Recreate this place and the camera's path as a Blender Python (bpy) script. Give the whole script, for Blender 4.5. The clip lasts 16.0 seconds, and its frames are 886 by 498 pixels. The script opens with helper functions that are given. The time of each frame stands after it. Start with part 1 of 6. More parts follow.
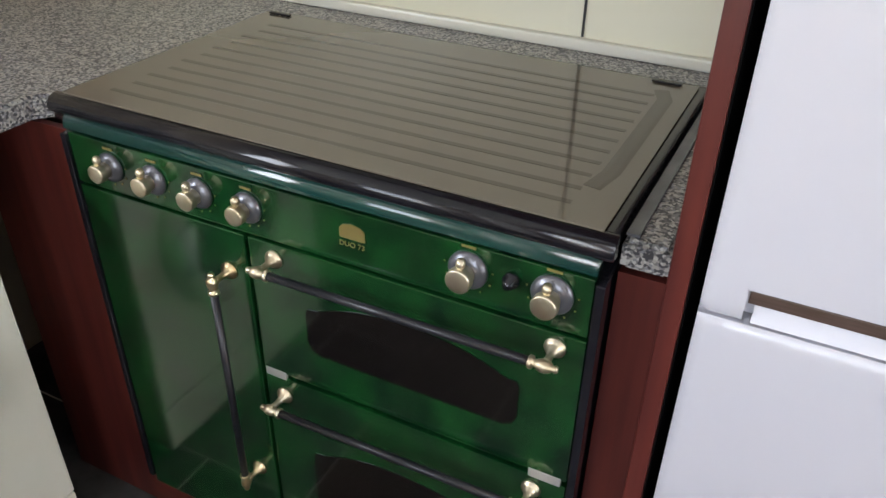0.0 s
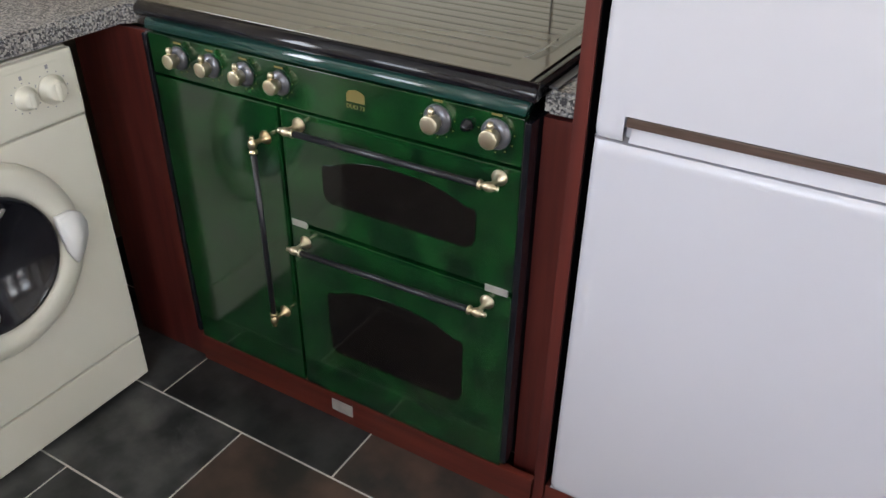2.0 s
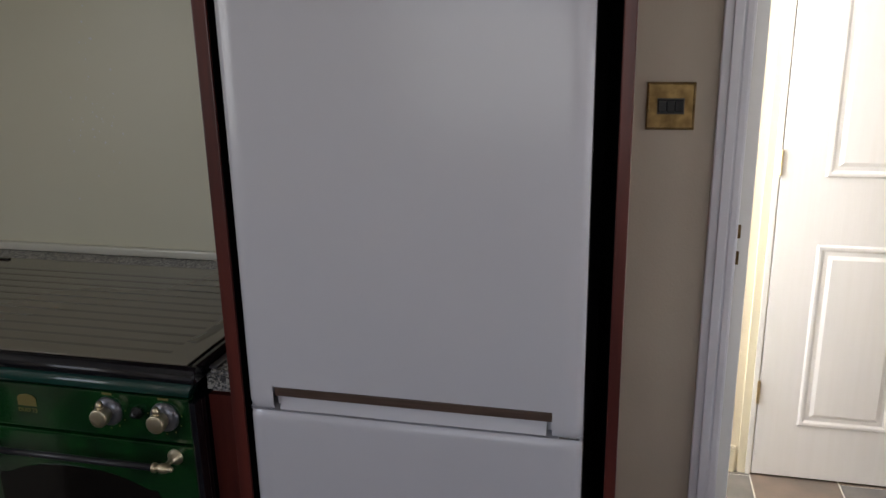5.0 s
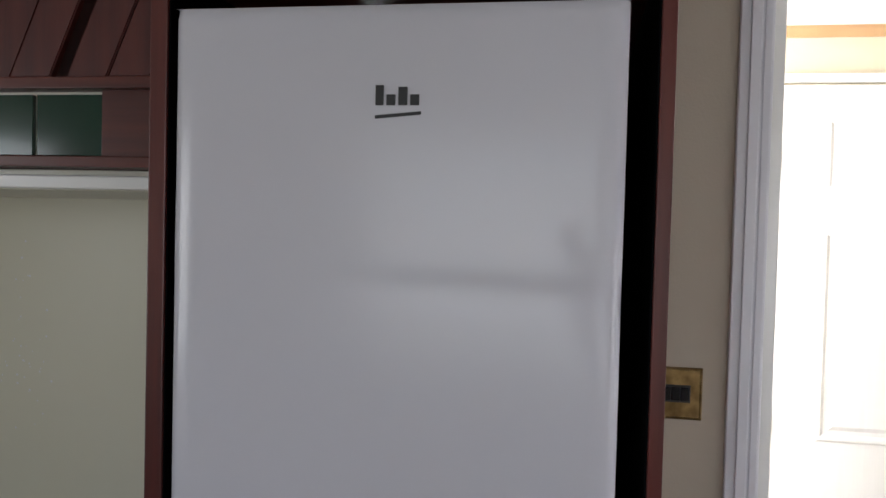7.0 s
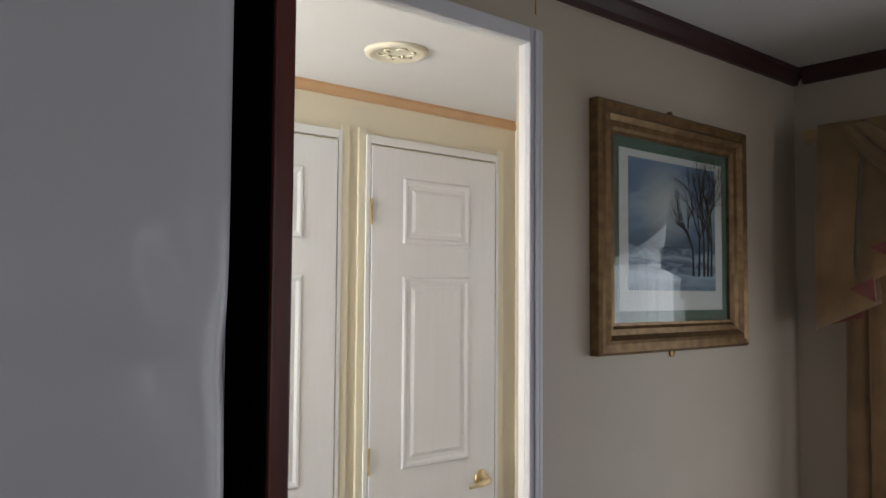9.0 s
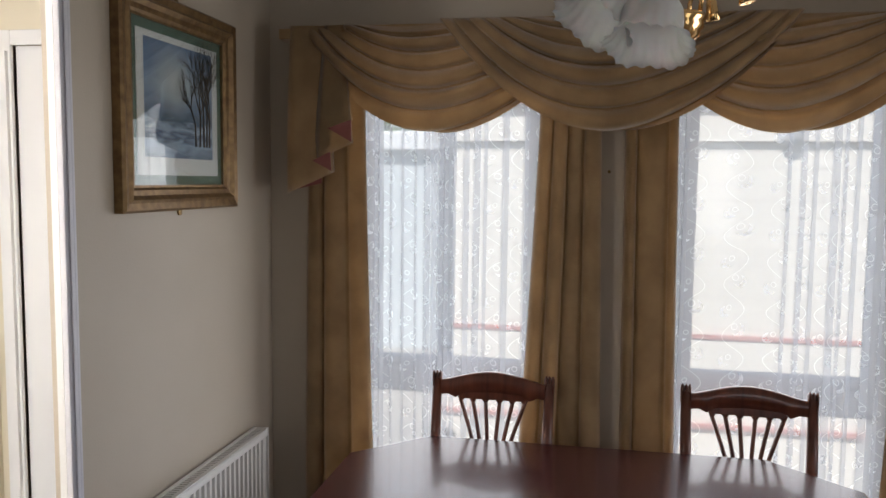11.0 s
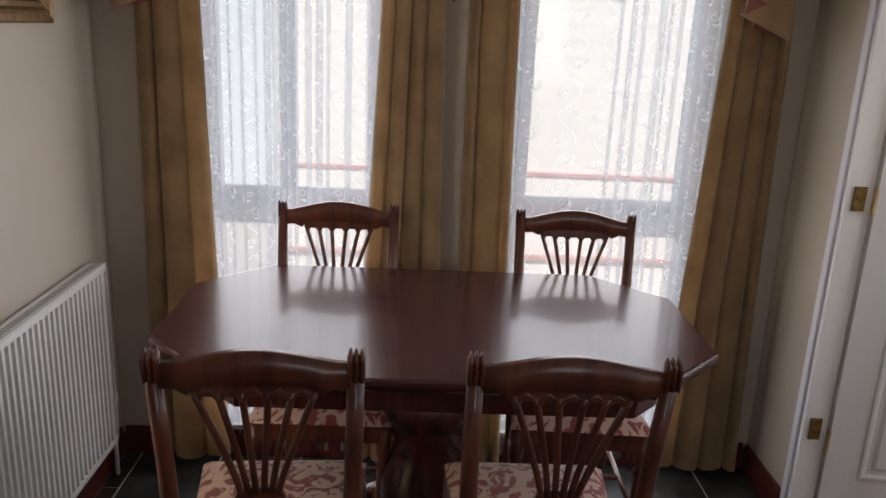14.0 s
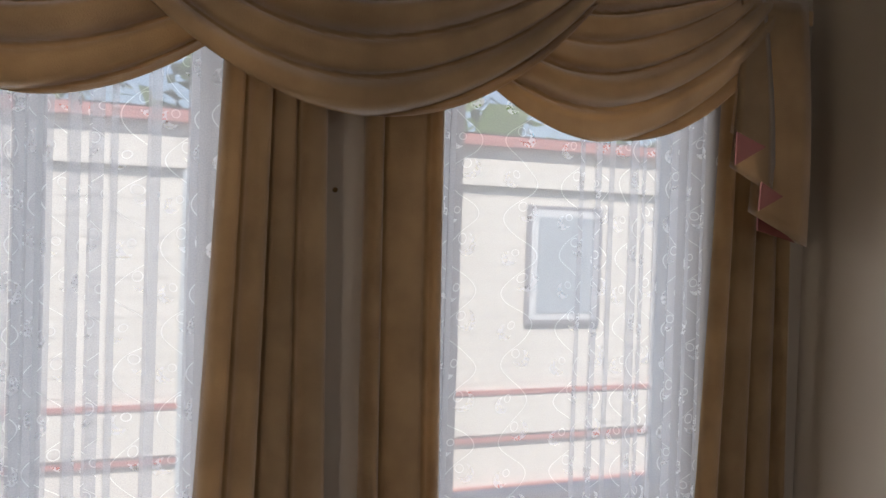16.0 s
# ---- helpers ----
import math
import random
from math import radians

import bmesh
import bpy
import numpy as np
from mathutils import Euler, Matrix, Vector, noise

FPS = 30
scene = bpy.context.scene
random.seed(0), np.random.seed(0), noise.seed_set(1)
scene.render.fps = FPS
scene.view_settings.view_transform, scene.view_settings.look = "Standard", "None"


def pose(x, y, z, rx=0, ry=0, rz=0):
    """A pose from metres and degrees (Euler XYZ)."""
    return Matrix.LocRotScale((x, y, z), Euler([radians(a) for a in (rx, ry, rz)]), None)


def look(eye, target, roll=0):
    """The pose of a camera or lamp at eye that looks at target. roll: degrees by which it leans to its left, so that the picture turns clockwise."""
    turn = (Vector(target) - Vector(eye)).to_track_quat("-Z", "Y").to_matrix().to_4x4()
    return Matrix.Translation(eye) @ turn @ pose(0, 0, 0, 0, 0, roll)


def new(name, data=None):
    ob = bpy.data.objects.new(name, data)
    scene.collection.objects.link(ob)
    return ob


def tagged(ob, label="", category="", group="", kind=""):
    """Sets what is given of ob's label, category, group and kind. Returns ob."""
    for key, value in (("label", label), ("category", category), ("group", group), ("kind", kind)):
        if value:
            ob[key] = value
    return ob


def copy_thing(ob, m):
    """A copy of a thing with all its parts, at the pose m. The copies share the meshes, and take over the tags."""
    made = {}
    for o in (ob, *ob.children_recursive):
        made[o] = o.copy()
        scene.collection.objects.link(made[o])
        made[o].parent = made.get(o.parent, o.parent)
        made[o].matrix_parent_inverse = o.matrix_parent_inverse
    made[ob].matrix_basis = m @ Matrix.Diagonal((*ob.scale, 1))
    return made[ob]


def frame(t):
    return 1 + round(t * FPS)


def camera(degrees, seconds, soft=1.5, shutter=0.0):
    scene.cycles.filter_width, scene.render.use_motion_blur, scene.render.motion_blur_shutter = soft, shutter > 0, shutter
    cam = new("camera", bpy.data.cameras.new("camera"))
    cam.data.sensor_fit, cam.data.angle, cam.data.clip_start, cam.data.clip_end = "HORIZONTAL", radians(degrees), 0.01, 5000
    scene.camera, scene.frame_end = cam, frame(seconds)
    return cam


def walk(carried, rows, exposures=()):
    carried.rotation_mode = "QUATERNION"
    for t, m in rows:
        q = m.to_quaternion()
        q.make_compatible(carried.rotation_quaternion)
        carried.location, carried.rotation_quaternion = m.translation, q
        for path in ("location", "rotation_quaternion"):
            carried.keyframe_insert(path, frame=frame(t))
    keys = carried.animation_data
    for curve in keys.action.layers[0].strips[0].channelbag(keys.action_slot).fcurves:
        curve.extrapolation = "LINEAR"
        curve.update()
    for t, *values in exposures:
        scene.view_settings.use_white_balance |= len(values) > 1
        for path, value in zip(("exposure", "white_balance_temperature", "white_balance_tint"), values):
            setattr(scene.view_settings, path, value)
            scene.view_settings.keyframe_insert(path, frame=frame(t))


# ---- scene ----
EXPOSURES = [(0, 2.15, 6500, 12), (2.0, 2.08, 6540, 12), (3.5, 1.5, 6600, 13), (4.0, 1.18, 6560, 13), (5, 0.27, 6600, 14), (7.5, 0.55, 6330, 13), (8.0, 0.3, 6350, 13), (8.5, -0.35, 6350, 12), (9.0, -0.5, 6350, 12), (10.2, 0.0, 6480, 13), (12.5, -0.22, 6620, 16), (13.5, 0.04, 6680, 17), (14.5, -0.06, 6680, 17), (15.5, -0.2, 6640, 17), (16, -0.2, 6640, 17)]
SKY_STRENGTH, SUN, SOUTH, WEST, HALL, LOUNGE, EAST = 0.14, 5.0, 4.0, 5.4, 43.0, 13.0, 3.4
NET_THIN = 0.37
cam = camera(58.7, 16.0)
PATH = [
    (0, (0.996, -0.849, 1.393), (0.243, 0.662, 0.32), 1.1),
    (0.5, (1.115, -0.946, 1.395), (0.242, 0.516, 0.346), 0.7),
    (1, (1.17, -1.064, 1.383), (0.255, 0.373, 0.335), 0.8),
    (1.5, (1.214, -1.133, 1.377), (0.309, 0.3, 0.315), 1.0),
    (2, (1.296, -1.18, 1.375), (0.452, 0.283, 0.304), 0.9),
    (2.5, (1.404, -1.158, 1.365), (0.658, 0.345, 0.277), 0.1),
    (3, (1.479, -1.143, 1.365), (0.852, 0.426, 0.295), -1.0),
    (3.5, (1.498, -1.185, 1.388), (0.969, 0.463, 0.385), -1.7),
    (4, (1.522, -1.212, 1.429), (1.051, 0.525, 0.556), -1.7),
    (4.5, (1.533, -1.218, 1.465), (1.086, 0.595, 0.75), -1.5),
    (5, (1.547, -1.198, 1.495), (1.09, 0.67, 0.946), -1.1),
    (7.5, (1.375, -0.931, 1.625), (1.156, 1.057, 1.651), 2.4),
    (8, (1.308, -0.815, 1.606), (1.51, 1.172, 1.703), 0.9),
    (8.5, (1.291, -0.701, 1.59), (2.043, 1.149, 1.703), 0.7),
    (9, (1.238, -0.634, 1.587), (2.53, 0.888, 1.694), 0.4),
    (9.5, (1.143, -0.627, 1.588), (2.815, 0.468, 1.663), 0.3),
    (10, (1.084, -0.679, 1.57), (2.933, 0.083, 1.597), 0.7),
    (12.5, (0.62, -0.66, 1.517), (2.571, -0.616, 1.078), 1.6),
    (13, (0.614, -0.639, 1.497), (2.538, -0.625, 0.952), 1.8),
    (13.5, (0.658, -0.627, 1.487), (2.573, -0.654, 0.91), 2.3),
    (14, (0.844, -0.64, 1.501), (2.767, -0.703, 0.954), 2.6),
    (14.5, (1.083, -0.638, 1.512), (3.027, -0.729, 1.048), 2.8),
    (15, (1.347, -0.56, 1.492), (3.318, -0.706, 1.185), 2.8),
    (15.5, (1.585, -0.521, 1.501), (3.561, -0.787, 1.342), 3.1),
    (16, (1.914, -0.401, 1.498), (3.788, -1.099, 1.462), 1.9),
]
walk(cam, [(t, look(eye, target, roll)) for t, eye, target, roll in PATH], EXPOSURES)

# world, sun, lamps
world = bpy.data.worlds.new("world")
scene.world = world
world.use_nodes = True
wn = world.node_tree
sky = wn.nodes.new("ShaderNodeTexSky")
sky.sky_type, sky.sun_disc = "NISHITA", False
sky.sun_elevation, sky.sun_rotation = radians(45.2), radians(293.7)
wn.nodes["Background"].inputs[1].default_value = SKY_STRENGTH
wn.links.new(sky.outputs[0], wn.nodes["Background"].inputs[0])


def lamp(name, kind, energy, m, size=(1, 1), color=(1, 1, 1), angle=0.5):
    data = bpy.data.lights.new(name, kind)
    data.energy, data.color = energy, color
    if kind == "AREA":
        data.shape, data.size, data.size_y = "RECTANGLE", size[0], size[1]
    if kind == "SUN":
        data.angle = radians(angle)
    ob = new(name, data)
    ob.matrix_world = m
    return ob


lamp("sun", "SUN", SUN, look((-5.0, 2.2, 5.5), (0, 0, 0)), color=(1, 0.95, 0.87))
lamp("south_window_light", "AREA", SOUTH, look((1.10, -2.40, 1.5), (1.10, 0, 1.3)), (1.1, 0.9), (0.93, 0.96, 1))
lamp("west_window_light", "AREA", WEST, look((-0.73, -1.35, 1.5), (1, -1.35, 1.3)), (0.9, 0.8), (0.93, 0.96, 1))
# added fill from an assumed lounge opening, brightens the side door and seats
lamp("lounge_fill_light", "AREA", LOUNGE, look((2.5, -3.17, 1.5), (2.5, 0, 1.3)), (1.0, 0.9), (0.95, 0.97, 1))
# added fill that makes the hall bright, set in an assumed west opening
lamp("hall_fill_light", "AREA", HALL, look((0.98, 0.92, 1.5), (3.0, 0.9, 1.3)), (0.75, 1.3), (1.0, 1.0, 1.0))
lamp("east_window_light_a", "AREA", EAST, look((3.322, -0.22, 0.90), (0, -0.22, 0.8)), (0.46, 1.55), (0.93, 0.97, 1))
lamp("east_window_light_b", "AREA", EAST, look((3.322, -1.21, 0.90), (0, -1.21, 0.8)), (0.50, 1.55), (0.93, 0.97, 1))
lamp("east_pane_light_a", "AREA", 4.3, look((3.371, -0.22, 1.0), (0, -0.22, 1.0)), (0.66, 1.8), (0.93, 0.97, 1))
lamp("east_pane_light_b", "AREA", 4.3, look((3.371, -1.23, 1.0), (0, -1.23, 1.0)), (0.66, 1.8), (0.93, 0.97, 1))


# ---- materials ----
def material(name, color, rough=0.5, metal=0.0, color2=None, scale=8.0, detail=4.0, stretch=(1, 1, 1), bump=0.0, bump_scale=60.0, coat=0.0, spec=0.5, contrast=(0.35, 0.65), sheen=0.0, per_object=0.0):
    m = bpy.data.materials.new(name)
    m.use_nodes = True
    nt = m.node_tree
    b = nt.nodes["Principled BSDF"]
    b.inputs["Roughness"].default_value, b.inputs["Metallic"].default_value = rough, metal
    b.inputs["Coat Weight"].default_value = coat
    b.inputs["Coat Roughness"].default_value = 0.08
    b.inputs["Specular IOR Level"].default_value = spec
    b.inputs["Sheen Weight"].default_value = sheen
    b.inputs["Base Color"].default_value = (*color, 1)
    tc = nt.nodes.new("ShaderNodeTexCoord")
    mp = nt.nodes.new("ShaderNodeMapping")
    mp.inputs["Scale"].default_value = stretch
    nt.links.new(tc.outputs["Object"], mp.inputs[0])
    if color2:
        n = nt.nodes.new("ShaderNodeTexNoise")
        n.inputs["Scale"].default_value, n.inputs["Detail"].default_value = scale, detail
        nt.links.new(mp.outputs[0], n.inputs["Vector"])
        r = nt.nodes.new("ShaderNodeValToRGB")
        r.color_ramp.elements[0].position, r.color_ramp.elements[1].position = contrast
        r.color_ramp.elements[0].color, r.color_ramp.elements[1].color = (*color, 1), (*color2, 1)
        nt.links.new(n.outputs["Fac"], r.inputs[0])
        last = r.outputs[0]
        if per_object:
            oi = nt.nodes.new("ShaderNodeObjectInfo")
            hv = nt.nodes.new("ShaderNodeHueSaturation")
            mr = nt.nodes.new("ShaderNodeMapRange")
            mr.inputs["To Min"].default_value, mr.inputs["To Max"].default_value = 1 - per_object, 1 + per_object
            nt.links.new(oi.outputs["Random"], mr.inputs["Value"])
            nt.links.new(mr.outputs[0], hv.inputs["Value"])
            nt.links.new(last, hv.inputs["Color"])
            last = hv.outputs[0]
        nt.links.new(last, b.inputs["Base Color"])
    if bump:
        n2 = nt.nodes.new("ShaderNodeTexNoise")
        n2.inputs["Scale"].default_value, n2.inputs["Detail"].default_value = bump_scale, 3
        nt.links.new(mp.outputs[0], n2.inputs["Vector"])
        bp = nt.nodes.new("ShaderNodeBump")
        bp.inputs["Strength"].default_value, bp.inputs["Distance"].default_value = bump, 0.004
        nt.links.new(n2.outputs["Fac"], bp.inputs["Height"])
        nt.links.new(bp.outputs[0], b.inputs["Normal"])
    return m


def node(m, kind, **kw):
    n = m.node_tree.nodes.new(kind)
    for k, v in kw.items():
        n.inputs[k].default_value = v
    return n


M = {}
M["wall"] = material("cream_wall_vinyl", (0.47, 0.405, 0.322), 0.55, color2=(0.51, 0.442, 0.355), scale=2.5, bump=0.12, bump_scale=220)
M["hallwall"] = material("hall_wall_vinyl", (0.74, 0.67, 0.52), 0.55, color2=(0.78, 0.71, 0.56), scale=2.0, bump=0.1, bump_scale=220)
M["splash"] = material("cream_splash_panel", (0.75, 0.725, 0.57), 0.35, color2=(0.78, 0.755, 0.61), scale=1.5, bump=0.03, bump_scale=90)
M["ceiling"] = material("ceiling_paint", (0.72, 0.71, 0.69), 0.7, color2=(0.76, 0.75, 0.73), scale=3.0, bump=0.25, bump_scale=160)
M["white"] = material("white_gloss_paint", (0.80, 0.79, 0.78), 0.28, color2=(0.83, 0.83, 0.82), scale=3.0, bump=0.02, bump_scale=40)
M["door"] = material("white_door_skin", (0.80, 0.80, 0.81), 0.38, color2=(0.82, 0.82, 0.835), scale=2.0, stretch=(30, 30, 1.5), bump=0.06, bump_scale=8)
M["trimgrey"] = material("pale_grey_trim", (0.66, 0.65, 0.70), 0.4, color2=(0.72, 0.71, 0.75), scale=4.0)
M["magnolia"] = material("yellow_trim", (0.76, 0.71, 0.56), 0.45, color2=(0.80, 0.74, 0.55), scale=4.0)
M["crown"] = material("dark_crown", (0.035, 0.012, 0.012), 0.45, color2=(0.055, 0.02, 0.018), scale=6, stretch=(1, 1, 8))
M["tancrown"] = material("tan_crown", (0.55, 0.33, 0.17), 0.45, color2=(0.62, 0.39, 0.21), scale=6)
M["redwood"] = material("red_mahogany_laminate", (0.070, 0.014, 0.012), 0.34, color2=(0.120, 0.024, 0.018), scale=3.0, detail=6, stretch=(14, 14, 0.9), bump=0.03, bump_scale=30)
M["redwood_h"] = material("red_mahogany_laminate_flat", (0.075, 0.015, 0.011), 0.34, color2=(0.135, 0.026, 0.017), scale=3.0, detail=6, stretch=(0.9, 14, 14), bump=0.03, bump_scale=30)
# near-black stand-in for the shade deep in the gaps round the fridge
M["black"] = material("gap_shade_black", (0.0025, 0.0025, 0.003), 0.7, spec=0.05)
M["railblack"] = material("black_rail_enamel", (0.010, 0.010, 0.014), 0.32, color2=(0.018, 0.018, 0.022), scale=20)
M["blackenamel"] = material("black_enamel", (0.006, 0.006, 0.009), 0.16, color2=(0.012, 0.012, 0.016), scale=20, coat=0.2, spec=0.4)
M["greenband"] = material("dark_green_enamel_band", (0.008, 0.045, 0.038), 0.16, color2=(0.012, 0.055, 0.045), scale=8, coat=0.8)
M["green"] = material("mottled_green_enamel", (0.002, 0.016, 0.006), 0.16, color2=(0.006, 0.062, 0.013), scale=17.0, detail=9, coat=0.7, contrast=(0.33, 0.70))
M["hob"] = material("brown_glass_lid", (0.140, 0.120, 0.092), 0.06, color2=(0.155, 0.133, 0.102), scale=3, coat=0.3)
M["hobstripe"] = material("brown_glass_lid_stripe", (0.098, 0.083, 0.064), 0.07, color2=(0.106, 0.090, 0.069), scale=3)
M["ovenglass"] = material("black_oven_glass", (0.006, 0.005, 0.005), 0.08, color2=(0.010, 0.008, 0.007), scale=5, spec=0.3)
M["brass"] = material("aged_brass", (0.62, 0.46, 0.24), 0.28, 1.0, color2=(0.75, 0.66, 0.45), scale=30)
M["silverbrass"] = material("worn_pewter_brass", (0.62, 0.52, 0.35), 0.40, 1.0, color2=(0.70, 0.63, 0.48), scale=30)
M["polbrass"] = material("polished_brass", (0.80, 0.50, 0.20), 0.12, 1.0, color2=(0.85, 0.56, 0.26), scale=10)
M["antique"] = material("antique_brass_plate", (0.16, 0.10, 0.04), 0.35, 1.0, color2=(0.32, 0.21, 0.09), scale=40)
M["greyknob"] = material("grey_bezel", (0.14, 0.14, 0.16), 0.3, 0.6, color2=(0.20, 0.20, 0.22), scale=20)
M["gold"] = material("gold_print", (0.17, 0.13, 0.04), 0.45)
M["goldframe"] = material("gilded_frame", (0.17, 0.098, 0.045), 0.38, 0.6, color2=(0.27, 0.17, 0.075), scale=14, stretch=(3, 3, 3), bump=0.1, bump_scale=90)
M["steel"] = material("stainless_steel", (0.62, 0.62, 0.63), 0.2, 1.0, color2=(0.7, 0.7, 0.71), scale=30)
M["fridge"] = material("fridge_white", (0.60, 0.595, 0.65), 0.24, color2=(0.63, 0.62, 0.675), scale=1.5, bump=0.02, bump_scale=260, coat=0.12)
M["applwhite"] = material("appliance_cream", (0.70, 0.68, 0.58), 0.3, color2=(0.74, 0.72, 0.63), scale=3, coat=0.1)
M["handlestrip"] = material("brown_grey_strip", (0.10, 0.065, 0.05), 0.35, 0.3, color2=(0.14, 0.09, 0.075), scale=30, stretch=(0.5, 8, 8))
M["drumglass"] = material("dark_drum", (0.05, 0.05, 0.052), 0.22, 0.2, color2=(0.20, 0.20, 0.20), scale=12)
M["tabletop"] = material("dark_mahogany_top", (0.050, 0.014, 0.014), 0.27, color2=(0.085, 0.026, 0.024), scale=3.0, detail=7, stretch=(9, 0.9, 9), coat=0.35, bump=0.02, bump_scale=20)
M["mahogany"] = material("mahogany_polish", (0.070, 0.019, 0.010), 0.33, color2=(0.15, 0.042, 0.020), scale=5.0, detail=6, stretch=(8, 8, 1.2), coat=0.15)
M["darkmahog"] = material("dark_mahogany", (0.045, 0.010, 0.008), 0.27, color2=(0.085, 0.020, 0.014), scale=5.0, detail=6, stretch=(8, 8, 1.2), coat=0.3)
M["curtain"] = material("gold_velvet", (0.40, 0.262, 0.128), 0.85, color2=(0.53, 0.358, 0.184), scale=9, detail=8, sheen=0.7, bump=0.3, bump_scale=420)
M["lining"] = material("pink_lining", (0.26, 0.085, 0.075), 0.8, color2=(0.31, 0.11, 0.09), scale=9)
M["rad"] = material("radiator_enamel", (0.62, 0.60, 0.57), 0.35, color2=(0.65, 0.63, 0.60), scale=4)
M["grout"] = material("pale_grout", (0.60, 0.57, 0.53), 0.8, color2=(0.68, 0.65, 0.61), scale=14)
M["slate"] = material("slate_tile", (0.016, 0.017, 0.018), 0.40, color2=(0.095, 0.095, 0.092), scale=7.5, detail=12, bump=0.35, bump_scale=30, contrast=(0.40, 0.78), per_object=0.35)
M["slatebrown"] = material("slate_tile_rusty", (0.028, 0.025, 0.023), 0.40, color2=(0.13, 0.080, 0.058), scale=6.5, detail=12, bump=0.25, bump_scale=26, contrast=(0.38, 0.72), per_object=0.25)
M["slatelight"] = material("slate_tile_hall", (0.085, 0.085, 0.085), 0.40, color2=(0.20, 0.185, 0.17), scale=6.5, detail=12, bump=0.25, bump_scale=26, contrast=(0.3, 0.7), per_object=0.15)
M["slatelightbrown"] = material("slate_tile_hall_rusty", (0.12, 0.105, 0.09), 0.40, color2=(0.25, 0.185, 0.145), scale=5.5, detail=12, bump=0.25, bump_scale=26, contrast=(0.3, 0.7), per_object=0.15)
M["carpet"] = material("beige_carpet", (0.24, 0.17, 0.13), 0.95, color2=(0.33, 0.27, 0.21), scale=90, bump=0.6, bump_scale=300)
M["mat"] = material("cream_mount_card", (0.72, 0.70, 0.66), 0.7)
M["greenmat"] = material("green_mount_card", (0.10, 0.16, 0.12), 0.7)
M["upvc"] = material("white_upvc", (0.72, 0.75, 0.78), 0.35)
M["cladding"] = material("cream_cladding", (0.78, 0.75, 0.69), 0.6, color2=(0.82, 0.79, 0.73), scale=3)
M["outdoor_blue"] = material("pale_blue_cladding", (0.50, 0.56, 0.60), 0.5, color2=(0.56, 0.62, 0.66), scale=3)
M["redtrim"] = material("faded_red_trim", (0.50, 0.20, 0.18), 0.5, color2=(0.56, 0.26, 0.23), scale=6)
M["outglass"] = material("outdoor_window_glass", (0.42, 0.48, 0.54), 0.15)
M["grass"] = material("lawn", (0.06, 0.10, 0.03), 0.9, color2=(0.11, 0.15, 0.05), scale=6)
M["concrete"] = material("pale_slabs", (0.42, 0.40, 0.37), 0.85, color2=(0.5, 0.48, 0.45), scale=6)
M["leaf"] = material("hedge_leaf", (0.07, 0.12, 0.02), 0.6, color2=(0.12, 0.20, 0.04), scale=9)
M["bark"] = material("bark", (0.10, 0.07, 0.05), 0.9, color2=(0.16, 0.12, 0.09), scale=9)
M["print"] = material("dark_print", (0.02, 0.02, 0.022), 0.5)
M["greyprint"] = material("grey_print", (0.30, 0.30, 0.32), 0.5)
M["darkgreen_tile"] = material("dark_green_tile", (0.008, 0.040, 0.026), 0.15, color2=(0.012, 0.050, 0.034), scale=5, coat=0.4)
M["label"] = material("silver_label", (0.42, 0.41, 0.39), 0.35, 0.4, color2=(0.52, 0.50, 0.47), scale=40)


def granite():
    m = material("speckled_grey_laminate", (0.2, 0.2, 0.2), 0.32)
    nt = m.node_tree
    tc = node(m, "ShaderNodeTexCoord")
    v = node(m, "ShaderNodeTexVoronoi", Scale=260.0)
    n = node(m, "ShaderNodeTexNoise", Scale=110.0, Detail=5.0)
    r = nt.nodes.new("ShaderNodeValToRGB")
    r.color_ramp.interpolation = "CONSTANT"
    e = r.color_ramp.elements
    e[0].position, e[0].color = 0.0, (0.060, 0.060, 0.066, 1)
    e[1].position, e[1].color = 0.30, (0.20, 0.195, 0.195, 1)
    for p, c in ((0.48, (0.40, 0.38, 0.35, 1)), (0.68, (0.26, 0.26, 0.28, 1)), (0.80, (0.52, 0.51, 0.49, 1))):
        x = e.new(p)
        x.color = c
    mix = node(m, "ShaderNodeMix", Factor=0.5)
    mix.data_type = "FLOAT"
    sep = nt.nodes.new("ShaderNodeSeparateColor")
    nt.links.new(tc.outputs["Object"], v.inputs["Vector"])
    nt.links.new(tc.outputs["Object"], n.inputs["Vector"])
    nt.links.new(v.outputs["Color"], sep.inputs[0])
    nt.links.new(sep.outputs[0], r.inputs[0])
    nt.links.new(r.outputs[0], nt.nodes["Principled BSDF"].inputs["Base Color"])
    return m


M["granite"] = granite()


